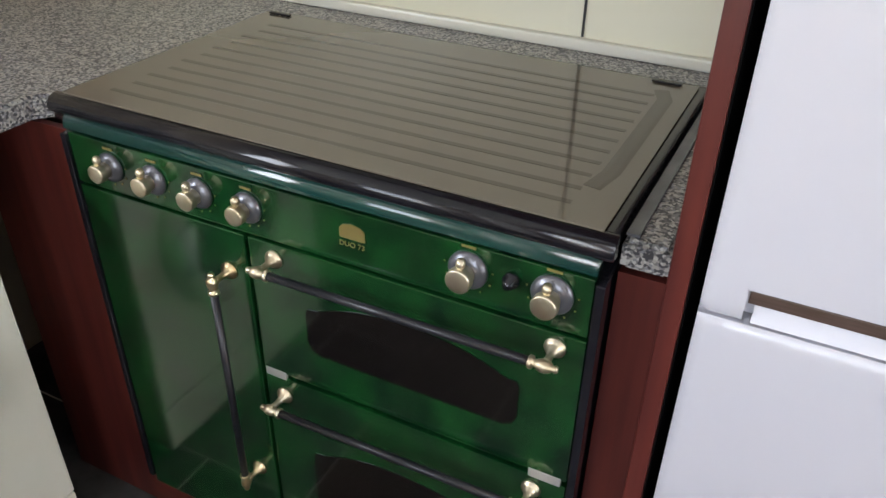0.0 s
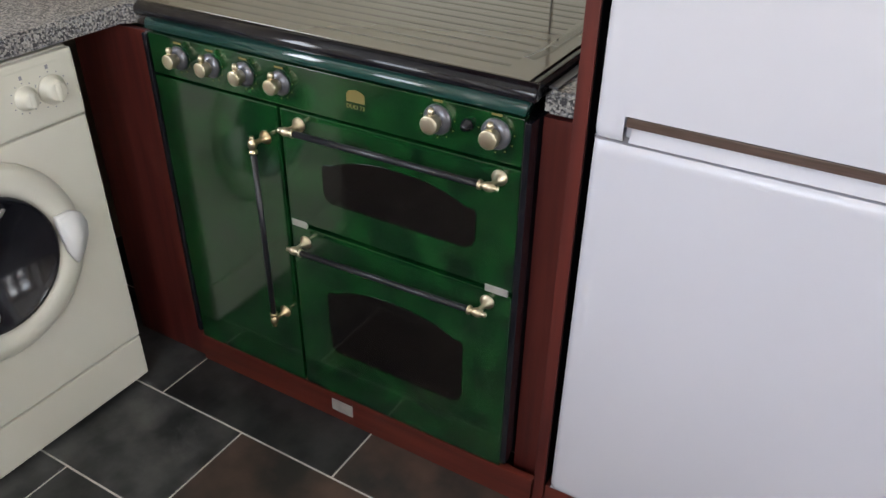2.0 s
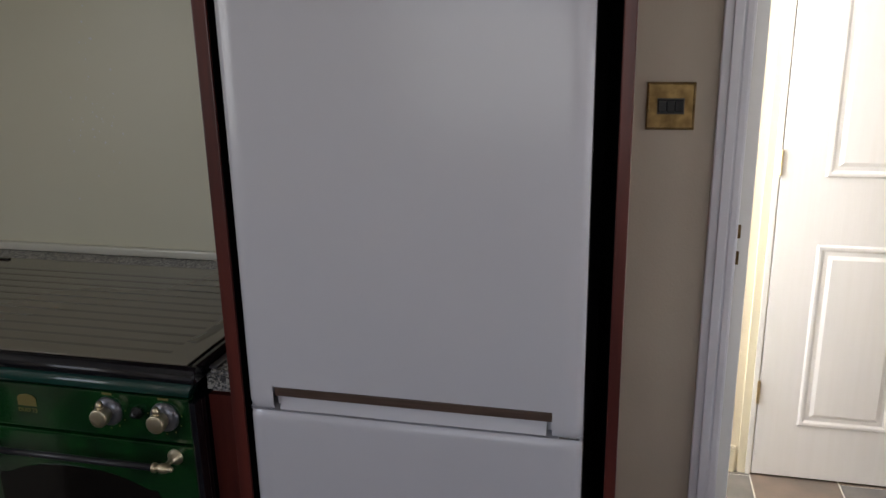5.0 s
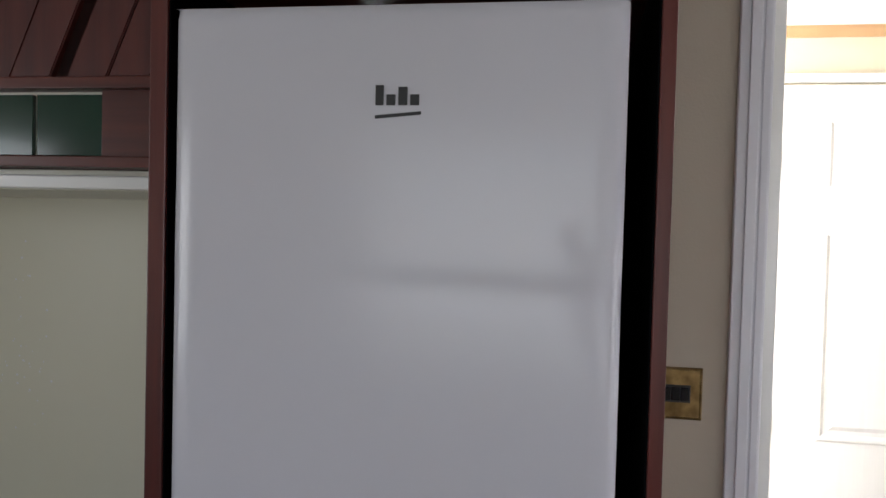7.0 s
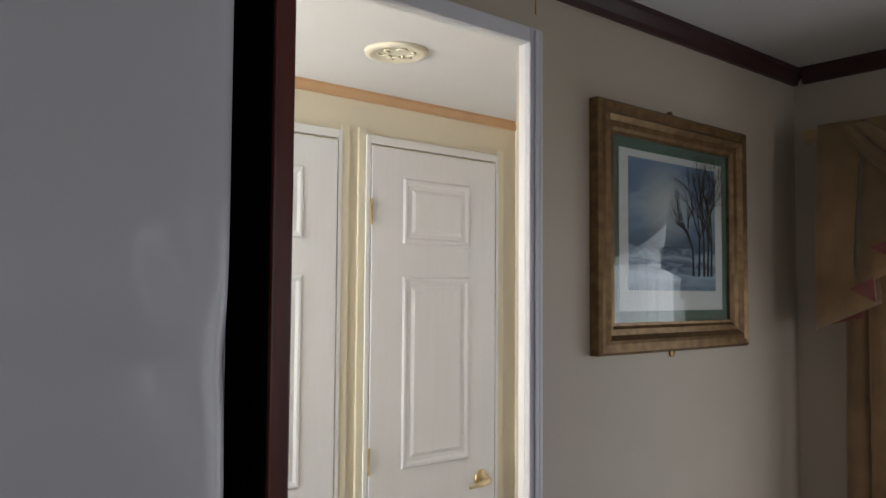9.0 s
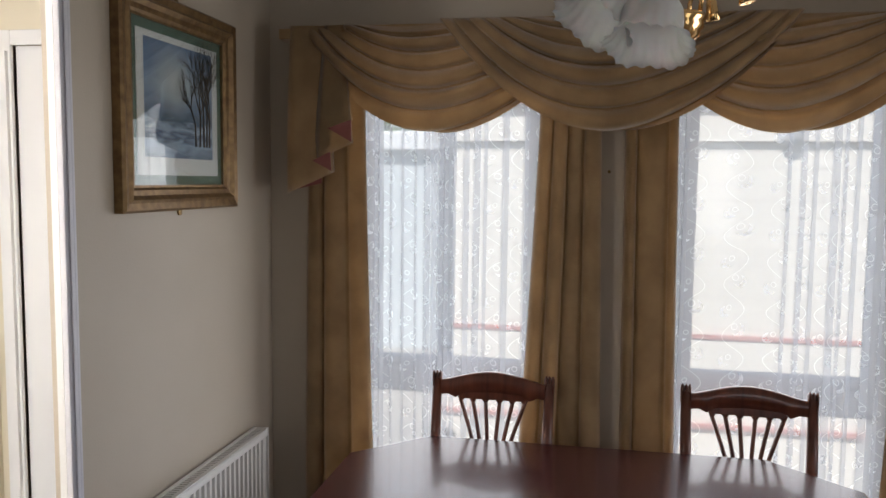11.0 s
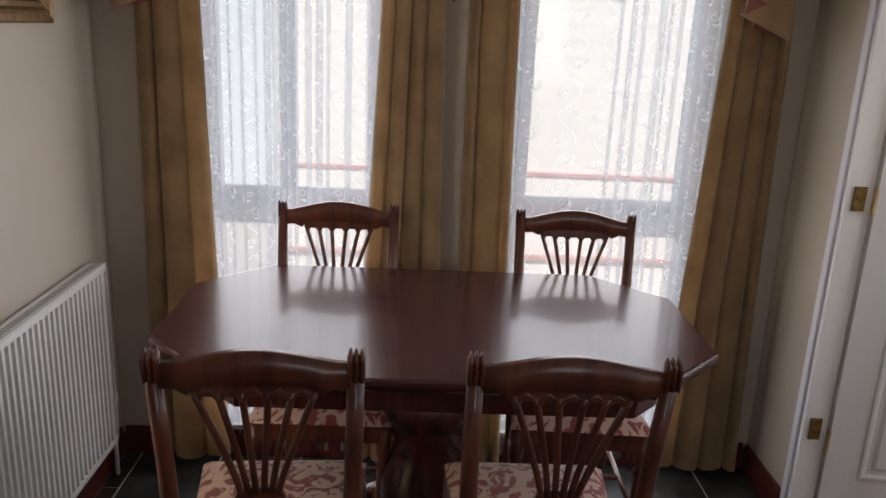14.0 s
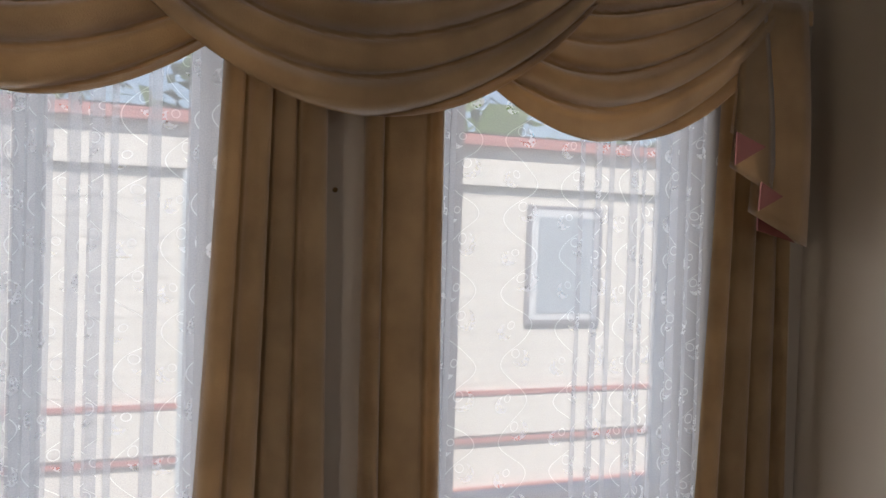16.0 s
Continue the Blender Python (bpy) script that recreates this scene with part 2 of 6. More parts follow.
def net_material():
    """Sheer white net: thin winding stems and curls of close thread, and comma-shaped leaves of open holes."""
    m = bpy.data.materials.new("lace_net")
    m.use_nodes = True
    nt = m.node_tree
    nt.nodes.clear()

    def op(kind, *args):
        n = nt.nodes.new("ShaderNodeMath")
        n.operation = kind
        for i, a in enumerate(args):
            if isinstance(a, (int, float)):
                n.inputs[i].default_value = a
            else:
                nt.links.new(a, n.inputs[i])
        return n.outputs[0]

    def below(value, edge, soft):
        """1 under the edge, 0 over it."""
        n = node(m, "ShaderNodeMapRange")
        n.interpolation_type = "SMOOTHSTEP"
        n.inputs["From Min"].default_value, n.inputs["From Max"].default_value = edge - soft, edge + soft
        n.inputs["To Min"].default_value, n.inputs["To Max"].default_value = 1.0, 0.0
        nt.links.new(value, n.inputs["Value"])
        return n.outputs[0]

    sep = nt.nodes.new("ShaderNodeSeparateXYZ")
    tc = nt.nodes.new("ShaderNodeTexCoord")
    wob = node(m, "ShaderNodeTexNoise", Scale=7.0, Detail=1.0)
    nt.links.new(tc.outputs["UV"], wob.inputs["Vector"])
    bend = nt.nodes.new("ShaderNodeVectorMath")
    bend.operation = "MULTIPLY_ADD"
    bend.inputs[1].default_value = (0.035, 0.035, 0)
    nt.links.new(wob.outputs["Color"], bend.inputs[0])
    nt.links.new(tc.outputs["UV"], bend.inputs[2])
    nt.links.new(bend.outputs[0], sep.inputs[0])
    px, pz = 0.125, 0.150
    col = op("DIVIDE", sep.outputs[0], px)
    odd = op("MULTIPLY", op("FLOORED_MODULO", op("FLOOR", col), 2.0), 0.5)
    u = op("MULTIPLY", op("SUBTRACT", op("FRACT", col), 0.5), px)
    row = op("ADD", op("DIVIDE", sep.outputs[1], pz), odd)
    v = op("MULTIPLY", op("SUBTRACT", op("FRACT", row), 0.5), pz)

    def radius(cx, cy):
        a, b = op("SUBTRACT", u, cx), op("SUBTRACT", v, cy)
        return op("SQRT", op("ADD", op("MULTIPLY", a, a), op("MULTIPLY", b, b)))

    # leaf: a disc less a shifted disc leaves a comma; the second is smaller and turned over
    leaf = op("MULTIPLY", below(radius(0.016, 0.022), 0.020, 0.001), op("SUBTRACT", 1.0, below(radius(0.007, 0.015), 0.0175, 0.001)))
    bud = op("MULTIPLY", below(radius(-0.024, -0.034), 0.016, 0.001), op("SUBTRACT", 1.0, below(radius(-0.014, -0.040), 0.014, 0.001)))
    holes = node(m, "ShaderNodeTexVoronoi", Scale=210.0)
    nt.links.new(tc.outputs["UV"], holes.inputs["Vector"])
    hole = below(holes.outputs["Distance"], 0.46, 0.10)
    leaves = op("MAXIMUM", leaf, bud)
    # stem and curls
    wave = op("MULTIPLY", op("SINE", op("MULTIPLY", op("FRACT", row), 2 * math.pi)), 0.034)
    stem = below(op("ABSOLUTE", op("SUBTRACT", u, wave)), 0.0011, 0.0005)
    curl = below(op("ABSOLUTE", op("SUBTRACT", radius(0.004, 0.012), 0.009)), 0.0010, 0.0004)
    curl2 = below(op("ABSOLUTE", op("SUBTRACT", radius(-0.012, -0.046), 0.007)), 0.0010, 0.0004)
    thread = op("MAXIMUM", stem, op("MAXIMUM", curl, curl2))
    weave = node(m, "ShaderNodeTexNoise", Scale=420.0, Detail=1.0)
    nt.links.new(tc.outputs["UV"], weave.inputs["Vector"])
    base = op("ADD", NET_THIN - 0.08, op("MULTIPLY", weave.outputs["Fac"], 0.16))
    close = op("ADD", base, op("MULTIPLY", thread, 0.26))
    inside = op("SUBTRACT", 0.74, op("MULTIPLY", hole, 0.66))
    dens = op("ADD", op("MULTIPLY", close, op("SUBTRACT", 1.0, leaves)), op("MULTIPLY", inside, leaves))
    out = nt.nodes.new("ShaderNodeOutputMaterial")
    tr = node(m, "ShaderNodeBsdfTransparent")
    df = node(m, "ShaderNodeBsdfDiffuse", Color=(0.80, 0.81, 0.83, 1))
    tl = node(m, "ShaderNodeBsdfTranslucent", Color=(0.80, 0.82, 0.85, 1))
    cloth = node(m, "ShaderNodeMixShader", Fac=0.6)
    mix = nt.nodes.new("ShaderNodeMixShader")
    nt.links.new(df.outputs[0], cloth.inputs[1])
    nt.links.new(tl.outputs[0], cloth.inputs[2])
    nt.links.new(dens, mix.inputs[0])
    nt.links.new(tr.outputs[0], mix.inputs[1])
    nt.links.new(cloth.outputs[0], mix.inputs[2])
    nt.links.new(mix.outputs[0], out.inputs[0])
    return m


M["net"] = net_material()


def glass_material(name, tint, clear):
    m = bpy.data.materials.new(name)
    m.use_nodes = True
    nt = m.node_tree
    nt.nodes.clear()
    out = nt.nodes.new("ShaderNodeOutputMaterial")
    tr = node(m, "ShaderNodeBsdfTransparent", Color=(*tint, 1))
    gl = node(m, "ShaderNodeBsdfGlossy", Roughness=0.02)
    lw = node(m, "ShaderNodeLayerWeight", Blend=0.5)
    pw = node(m, "ShaderNodeMath")
    pw.operation = "POWER"
    pw.inputs[1].default_value = 4.0
    fr = node(m, "ShaderNodeMath")
    fr.operation = "MULTIPLY_ADD"
    fr.inputs[1].default_value, fr.inputs[2].default_value = 0.9, 0.05
    nt.links.new(lw.outputs["Facing"], pw.inputs[0])
    nt.links.new(pw.outputs[0], fr.inputs[0])
    mix = nt.nodes.new("ShaderNodeMixShader")
    nt.links.new(fr.outputs[0], mix.inputs[0])
    nt.links.new(tr.outputs[0], mix.inputs[1])
    nt.links.new(gl.outputs[0], mix.inputs[2])
    nt.links.new(mix.outputs[0], out.inputs[0])
    return m


M["glass"] = glass_material("clear_glass", (0.96, 0.98, 0.98), 1)


def damask():
    m = material("red_damask", (0.2, 0.03, 0.03), 0.75, sheen=0.3, bump=0.1, bump_scale=500)
    nt = m.node_tree
    tc = node(m, "ShaderNodeTexCoord")
    n = node(m, "ShaderNodeTexNoise", Scale=15.0, Detail=2.5, Distortion=2.6)
    v = node(m, "ShaderNodeTexVoronoi", Scale=34.0)
    mth = node(m, "ShaderNodeMath")
    mth.operation = "MULTIPLY_ADD"
    mth.inputs[1].default_value = 0.16
    r = nt.nodes.new("ShaderNodeValToRGB")
    r.color_ramp.elements[0].position, r.color_ramp.elements[1].position = 0.555, 0.585
    r.color_ramp.elements[0].color, r.color_ramp.elements[1].color = (0.29, 0.060, 0.052, 1), (0.64, 0.44, 0.34, 1)
    nt.links.new(tc.outputs["Object"], n.inputs["Vector"])
    nt.links.new(tc.outputs["Object"], v.inputs["Vector"])
    nt.links.new(v.outputs["Distance"], mth.inputs[0])
    nt.links.new(n.outputs["Fac"], mth.inputs[2])
    nt.links.new(mth.outputs[0], r.inputs[0])
    nt.links.new(r.outputs[0], nt.nodes["Principled BSDF"].inputs["Base Color"])
    return m


M["damask"] = damask()


def frosted():
    m = material("frosted_glass", (0.85, 0.84, 0.82), 0.45, color2=(0.9, 0.89, 0.87), scale=9)
    m.node_tree.nodes["Principled BSDF"].inputs["Subsurface Weight"].default_value = 0.3
    return m


M["frosted"] = frosted()


def picture():
    """Winter river scene: pale sun glow over blue woods, snow banks and dark water."""
    m = material("winter_print", (0.2, 0.3, 0.4), 0.6)
    nt = m.node_tree
    tc = node(m, "ShaderNodeTexCoord")
    sep = nt.nodes.new("ShaderNodeSeparateXYZ")
    nt.links.new(tc.outputs["UV"], sep.inputs[0])
    n = node(m, "ShaderNodeTexNoise", Scale=7.0, Detail=6.0, Distortion=0.6)
    mp = node(m, "ShaderNodeMapping")
    mp.inputs["Scale"].default_value = (0.7, 2.4, 1)
    nt.links.new(tc.outputs["UV"], mp.inputs[0])
    nt.links.new(mp.outputs[0], n.inputs["Vector"])
    mad = node(m, "ShaderNodeMath")
    mad.operation = "MULTIPLY_ADD"
    mad.inputs[1].default_value = 0.28
    nt.links.new(n.outputs["Fac"], mad.inputs[0])
    nt.links.new(sep.outputs[1], mad.inputs[2])
    r = nt.nodes.new("ShaderNodeValToRGB")
    e = r.color_ramp.elements
    e[0].position, e[0].color = 0.10, (0.05, 0.09, 0.15, 1)
    e[1].position, e[1].color = 1.1 / 1.2, (0.16, 0.24, 0.36, 1)
    for p, c in ((0.26, (0.36, 0.45, 0.55, 1)), (0.33, (0.06, 0.10, 0.17, 1)), (0.40, (0.42, 0.50, 0.58, 1)), (0.47, (0.05, 0.09, 0.14, 1)), (0.60, (0.13, 0.20, 0.29, 1)), (0.78, (0.28, 0.36, 0.45, 1))):
        x = e.new(p)
        x.color = c
    nt.links.new(mad.outputs[0], r.inputs[0])
    vd = nt.nodes.new("ShaderNodeVectorMath")
    vd.operation = "DISTANCE"
    vd.inputs[1].default_value = (0.42, 0.68, 0)
    nt.links.new(tc.outputs["UV"], vd.inputs[0])
    mr = node(m, "ShaderNodeMapRange")
    mr.inputs["From Min"].default_value, mr.inputs["From Max"].default_value = 0.0, 0.36
    mr.inputs["To Min"].default_value, mr.inputs["To Max"].default_value = 0.9, 0.0
    nt.links.new(vd.outputs["Value"], mr.inputs["Value"])
    mix = nt.nodes.new("ShaderNodeMix")
    mix.data_type = "RGBA"
    nt.links.new(mr.outputs[0], mix.inputs[0])
    nt.links.new(r.outputs[0], mix.inputs[6])
    mix.inputs[7].default_value = (0.62, 0.63, 0.58, 1)
    nt.links.new(mix.outputs[2], nt.nodes["Principled BSDF"].inputs["Base Color"])
    return m


M["print_scene"] = picture()


# ---- mesh helpers ----
def box(bm, x0, x1, y0, y1, z0, z1, bevel=0.0, seg=2):
    r = bmesh.ops.create_cube(bm, size=1, matrix=Matrix.Translation(((x0 + x1) / 2, (y0 + y1) / 2, (z0 + z1) / 2)) @ Matrix.Diagonal((abs(x1 - x0), abs(y1 - y0), abs(z1 - z0), 1)))
    if bevel:
        es = {e for v in r["verts"] for e in v.link_edges}
        bmesh.ops.bevel(bm, geom=list(es), offset=bevel, segments=seg, affect="EDGES", profile=0.6)
    return bm


def lathe(bm, profile, m=Matrix(), seg=24, wave=None):
    """Turns a profile of (radius, height) about z, then places it by m."""
    rings = []
    for k, (r, h) in enumerate(profile):
        ring = []
        for i in range(seg):
            a = 2 * math.pi * i / seg
            rr, hh = (r, h) if wave is None else wave(k / (len(profile) - 1), a, r, h)
            ring.append(bm.verts.new(m @ Vector((rr * math.cos(a), rr * math.sin(a), hh))))
        rings.append(ring)
    for a, b in zip(rings, rings[1:]):
        for i in range(seg):
            j = (i + 1) % seg
            bm.faces.new((a[i], a[j], b[j], b[i]))
    if profile[0][0] > 1e-4 and wave is None:
        bm.faces.new(rings[0][::-1])
    if profile[-1][0] > 1e-4 and wave is None:
        bm.faces.new(rings[-1])
    return bm


def tube(bm, pts, r, seg=10, rx=None):
    """A round bar along a line of points; rx: a width of its own across x."""
    pts = [Vector(p) for p in pts]
    rings = []
    for i, p in enumerate(pts):
        d = (pts[min(i + 1, len(pts) - 1)] - pts[max(i - 1, 0)]).normalized()
        up = Vector((1, 0, 0)) if abs(d.x) < 0.9 else Vector((0, 0, 1))
        s = (up - d * up.dot(d)).normalized()
        t = d.cross(s)
        rr = r[i] if isinstance(r, (list, tuple)) else r
        rings.append([bm.verts.new(p + s * (rx or rr) * math.cos(2 * math.pi * k / seg) + t * rr * math.sin(2 * math.pi * k / seg)) for k in range(seg)])
    for a, b in zip(rings, rings[1:]):
        for k in range(seg):
            bm.faces.new((a[k], a[(k + 1) % seg], b[(k + 1) % seg], b[k]))
    bm.faces.new(rings[0][::-1])
    bm.faces.new(rings[-1])
    return bm


def prism(bm, outline, axis, a0, a1, bevel=0.0):
    """Pushes a flat outline along an axis (0 x, 1 y, 2 z) from a0 to a1."""
    def place(p, a):
        q = list(p)
        q.insert(axis, a)
        return Vector(q)
    lo = [bm.verts.new(place(p, a0)) for p in outline]
    hi = [bm.verts.new(place(p, a1)) for p in outline]
    n = len(outline)
    f = [bm.faces.new(lo), bm.faces.new(hi[::-1])]
    for i in range(n):
        f.append(bm.faces.new((lo[i], hi[i], hi[(i + 1) % n], lo[(i + 1) % n])))
    bmesh.ops.recalc_face_normals(bm, faces=f)
    if bevel:
        es = {e for x in f[:2] for e in x.edges}
        bmesh.ops.bevel(bm, geom=list(es), offset=bevel, segments=2, affect="EDGES")
    return bm


def sheet(bm, nu, nv, fn, uv=None):
    """A grid of points fn(u, v), u and v from 0 to 1."""
    g = [[bm.verts.new(fn(i / nu, j / nv)) for j in range(nv + 1)] for i in range(nu + 1)]
    layer = bm.loops.layers.uv.new("UVMap") if uv else None
    for i in range(nu):
        for j in range(nv):
            f = bm.faces.new((g[i][j], g[i + 1][j], g[i + 1][j + 1], g[i][j + 1]))
            if uv:
                for l, (a, b) in zip(f.loops, ((i, j), (i + 1, j), (i + 1, j + 1), (i, j + 1))):
                    l[layer].uv = uv(a / nu, b / nv)
    return bm


ORIGIN = {}


def thing(name, at=(0, 0, 0), label="", category="", group=""):
    ob = new(name)
    ob.empty_display_size = 0.05
    ob.location = at
    ORIGIN[ob.name] = Vector(at)
    return tagged(ob, label, category, group)


def part(name, bm, mat, parent=None, label="", smooth=False, kind=""):
    me = bpy.data.meshes.new(name)
    bm.normal_update()
    bm.to_mesh(me)
    bm.free()
    me.materials.append(M[mat] if isinstance(mat, str) else mat)
    if smooth:
        for p in me.polygons:
            p.use_smooth = True
    ob = new(name, me)
    if parent is not None:
        ob.parent = parent
        if parent.name in ORIGIN:
            ob.matrix_parent_inverse = Matrix.Translation(-ORIGIN[parent.name])
    return tagged(ob, label, kind=kind)


def bx(name, bounds, mat, parent=None, bevel=0.0, label="", kind=""):
    return part(name, box(bmesh.new(), *bounds, bevel=bevel), mat, parent, label, kind=kind)


def structure(name, bounds, mat, bevel=0.0):
    return bx(name, bounds, mat, None, bevel, kind="structure")


def words(name, text, size, m, mat, parent, depth=0.0006):
    cu = bpy.data.curves.new(name, "FONT")
    cu.body, cu.size, cu.extrude, cu.align_x = text, size, depth, "CENTER"
    tmp = new("tmp", cu)
    tmp.matrix_world = m
    dg = bpy.context.evaluated_depsgraph_get()
    me = bpy.data.meshes.new_from_object(tmp.evaluated_get(dg))
    me.transform(m)
    bpy.data.objects.remove(tmp)
    me.materials.clear()
    me.materials.append(M[mat])
    ob = new(name, me)
    ob.parent = parent
    if parent.name in ORIGIN:
        ob.matrix_parent_inverse = Matrix.Translation(-ORIGIN[parent.name])
    return ob


FACE_S = pose(0, 0, 0, 90, 0, 0)  # local z points to -y
FACE_E = pose(0, 0, 0, 0, 90, 0)  # local z points to +x


def south(x, y, z):
    return Matrix.Translation((x, y, z)) @ FACE_S


def east(x, y, z):
    return Matrix.Translation((x, y, z)) @ FACE_E


# ---- large structure ----
NW, HN, EW, SW = 0.38, 1.36, 3.365, -1.85   # dining wall, hall wall, window wall, side wall
CEIL = 2.20
structure("floor", (-0.9, 3.55, -2.6, 1.5, -0.12, -0.003), "grout")
structure("ceiling", (-0.9, 3.50, -2.6, 0.415, CEIL, CEIL + 0.08), "ceiling")
structure("ceiling_hall", (0.80, 3.50, 0.42, 1.46, CEIL, CEIL + 0.08), "ceiling")
structure("ceiling_kitchen_recess", (-0.9, 1.55, 0.42, 0.72, CEIL, CEIL + 0.08), "ceiling")
bm = bmesh.new()
box(bm, -0.82, -0.74, -2.6, -1.80, 0, CEIL)
box(bm, -0.82, -0.74, -0.90, 0.72, 0, CEIL)
box(bm, -0.82, -0.74, -1.80, -0.90, 0, 1.10)
box(bm, -0.82, -0.74, -1.80, -0.90, 1.90, CEIL)
part("wall_west", bm, "wall", kind="structure")
# unseen slab outdoors, added to keep direct sun off the hall floor
structure("hall_sun_blocker", (-0.10, 0.86, 0.71, 2.30, 2.0, 2.12), "ceiling")
structure("wall_kitchen_north", (-0.74, 1.52, 0.575, 0.70, 0, CEIL), "splash")
bm = bmesh.new()
box(bm, 1.545, 1.732, NW, NW + 0.042, 0, CEIL)
box(bm, 2.318, EW, NW, NW + 0.042, 0, CEIL)
box(bm, 1.732, 2.318, NW, NW + 0.042, 2.068, CEIL)
part("wall_north", bm, "wall", kind="structure")
structure("wall_hall_north", (0.86, 3.27, HN, HN + 0.08, 0, CEIL), "hallwall")
bm = bmesh.new()
box(bm, 3.27, 3.35, 1.325, 1.44, 0, CEIL)
box(bm, 3.27, 3.35, 0.424, 0.66, 0, CEIL)
box(bm, 3.27, 3.35, 0.66, 1.325, 2.03, CEIL)
part("wall_hall_east", bm, "hallwall", kind="structure")
bm = bmesh.new()
box(bm, 0.86, 0.94, 0.71, 1.36, 0, 0.8)
box(bm, 0.86, 0.94, 0.71, 1.36, 2.10, CEIL)
part("wall_hall_west", bm, "hallwall", kind="structure")
bm = bmesh.new()
WIN = ((-0.55, 0.10), (-1.57, -0.90))
WZ0, WZ1 = 0.12, 1.96
box(bm, EW, EW + 0.12, 0.10, 1.50, 0, CEIL)
box(bm, EW, EW + 0.12, -0.90, -0.55, 0, CEIL)
box(bm, EW, EW + 0.12, -3.2, -1.57, 0, CEIL)
for a, b in WIN:
    box(bm, EW, EW + 0.12, a, b, 0, WZ0)
    box(bm, EW, EW + 0.12, a, b, WZ1, CEIL)
part("wall_east", bm, "wall", kind="structure")
bm = bmesh.new()
box(bm, 3.025, EW, SW - 0.07, SW, 0, CEIL)
box(bm, 1.75, 2.235, SW - 0.07, SW, 0, CEIL)
box(bm, 2.235, 3.025, SW - 0.07, SW, 2.06, CEIL)
part("wall_side", bm, "wall", kind="structure")
structure("wall_side_return", (1.75, 1.82, -2.5, -1.90, 0, CEIL), "wall")
bm = bmesh.new()
box(bm, -0.9, 0.54, -2.5, -2.42, 0, CEIL)
box(bm, 1.66, 1.82, -2.5, -2.42, 0, CEIL)
box(bm, 0.54, 1.66, -2.5, -2.42, 0, 1.04)
box(bm, 0.54, 1.66, -2.5, -2.42, 1.96, CEIL)
part("wall_south", bm, "wall", kind="structure")
# lounge beyond the side door, closed by plain walls
structure("floor_lounge", (1.82, EW, -3.2, -1.90, -0.10, 0.004), "carpet")
bm = bmesh.new()
box(bm, 1.74, 1.99, -3.28, -3.2, 0, CEIL)
box(bm, 3.01, 3.50, -3.28, -3.2, 0, CEIL)
box(bm, 1.99, 3.01, -3.28, -3.2, 0, 1.04)
box(bm, 1.99, 3.01, -3.28, -3.2, 1.96, CEIL)
part("wall_lounge", bm, "wall", kind="structure")
structure("wall_lounge_west", (1.74, 1.82, -3.2, -2.58, 0, CEIL), "wall")
structure("ceiling_lounge", (1.74, 3.50, -3.28, -2.6, CEIL, CEIL + 0.08), "ceiling")


def crown(name, p, q, nx, ny, mat, h=0.042, d=0.03):
    """A moulding from p to q under the ceiling that stands off the wall along (nx, ny)."""
    bm = bmesh.new()
    prof = ((0, 0), (0.35 * d, 0), (0.5 * d, 0.25 * h), (0.9 * d, 0.6 * h), (d, 0.7 * h), (d, h), (0, h))
    rows = []
    for x, y in (p, q):
        rows.append([bm.verts.new((x + nx * a, y + ny * a, CEIL - h + b)) for a, b in prof])
    for i in range(len(prof)):
        j = (i + 1) % len(prof)
        bm.faces.new((rows[0][i], rows[0][j], rows[1][j], rows[1][i]))
    bm.faces.new(rows[0])
    bm.faces.new(rows[1][::-1])
    bmesh.ops.recalc_face_normals(bm, faces=bm.faces)
    return part(name, bm, mat, kind="structure")


crown("crown_moulding", (1.545, NW), (EW, NW), 0, -1, "crown")
crown("crown_moulding", (EW, 0.35), (EW, SW + 0.03), -1, 0, "crown")
crown("crown_moulding", (1.75, SW), (EW, SW), 0, 1, "crown")
crown("crown_moulding_hall", (0.94, HN), (3.27, HN), 0, -1, "tancrown", 0.03, 0.02)
crown("crown_moulding_hall", (3.27, 1.34), (3.27, 0.45), -1, 0, "tancrown", 0.03, 0.02)


def skirting(name, x0, x1, y0, y1, mat="redwood_h"):
    bm = bmesh.new()
    box(bm, x0, x1, y0, y1, 0.0, 0.085, 0.003)
    if x1 - x0 > y1 - y0:
        s = -1 if y0 < NW < y1 + 0.01 and y1 > 0 else 1
        ya, yb = (y0 + 0.004, y1) if s < 0 else (y0, y1 - 0.004)
        box(bm, x0, x1, ya, yb, 0.085, 0.10, 0.003)
    else:
        box(bm, x0 + 0.004, x1, y0, y1, 0.085, 0.10, 0.003)
    return part(name, bm, mat, kind="structure")


structure("wall_joint", (2.325, 2.331, NW - 0.002, NW - 0.0005, 2.115, CEIL - 0.042), "tancrown")
structure("wall_joint", (EW - 0.002, EW - 0.0005, 0.045, 0.049, 2.01, CEIL - 0.042), "wall")
bm = bmesh.new()
for _ in range(46):
    px, pz = random.gauss(0.20, 0.045), random.gauss(1.32, 0.09)
    lathe(bm, [(random.uniform(0.0012, 0.0032), 0), (0, 0.0008)], Matrix.Translation((px, 0.5745, pz)) @ pose(0, 0, 0, 90, 0, 0), 7)
part("splash_marks", bm, "white", kind="structure")

skirting("baseboard", 1.55, 1.708, NW - 0.016, NW)
skirting("baseboard", 2.35, EW - 0.016, NW - 0.016, NW)
skirting("baseboard", EW - 0.016, EW, SW + 0.016, NW - 0.016)
skirting("baseboard", 3.06, EW - 0.016, SW, SW + 0.016)


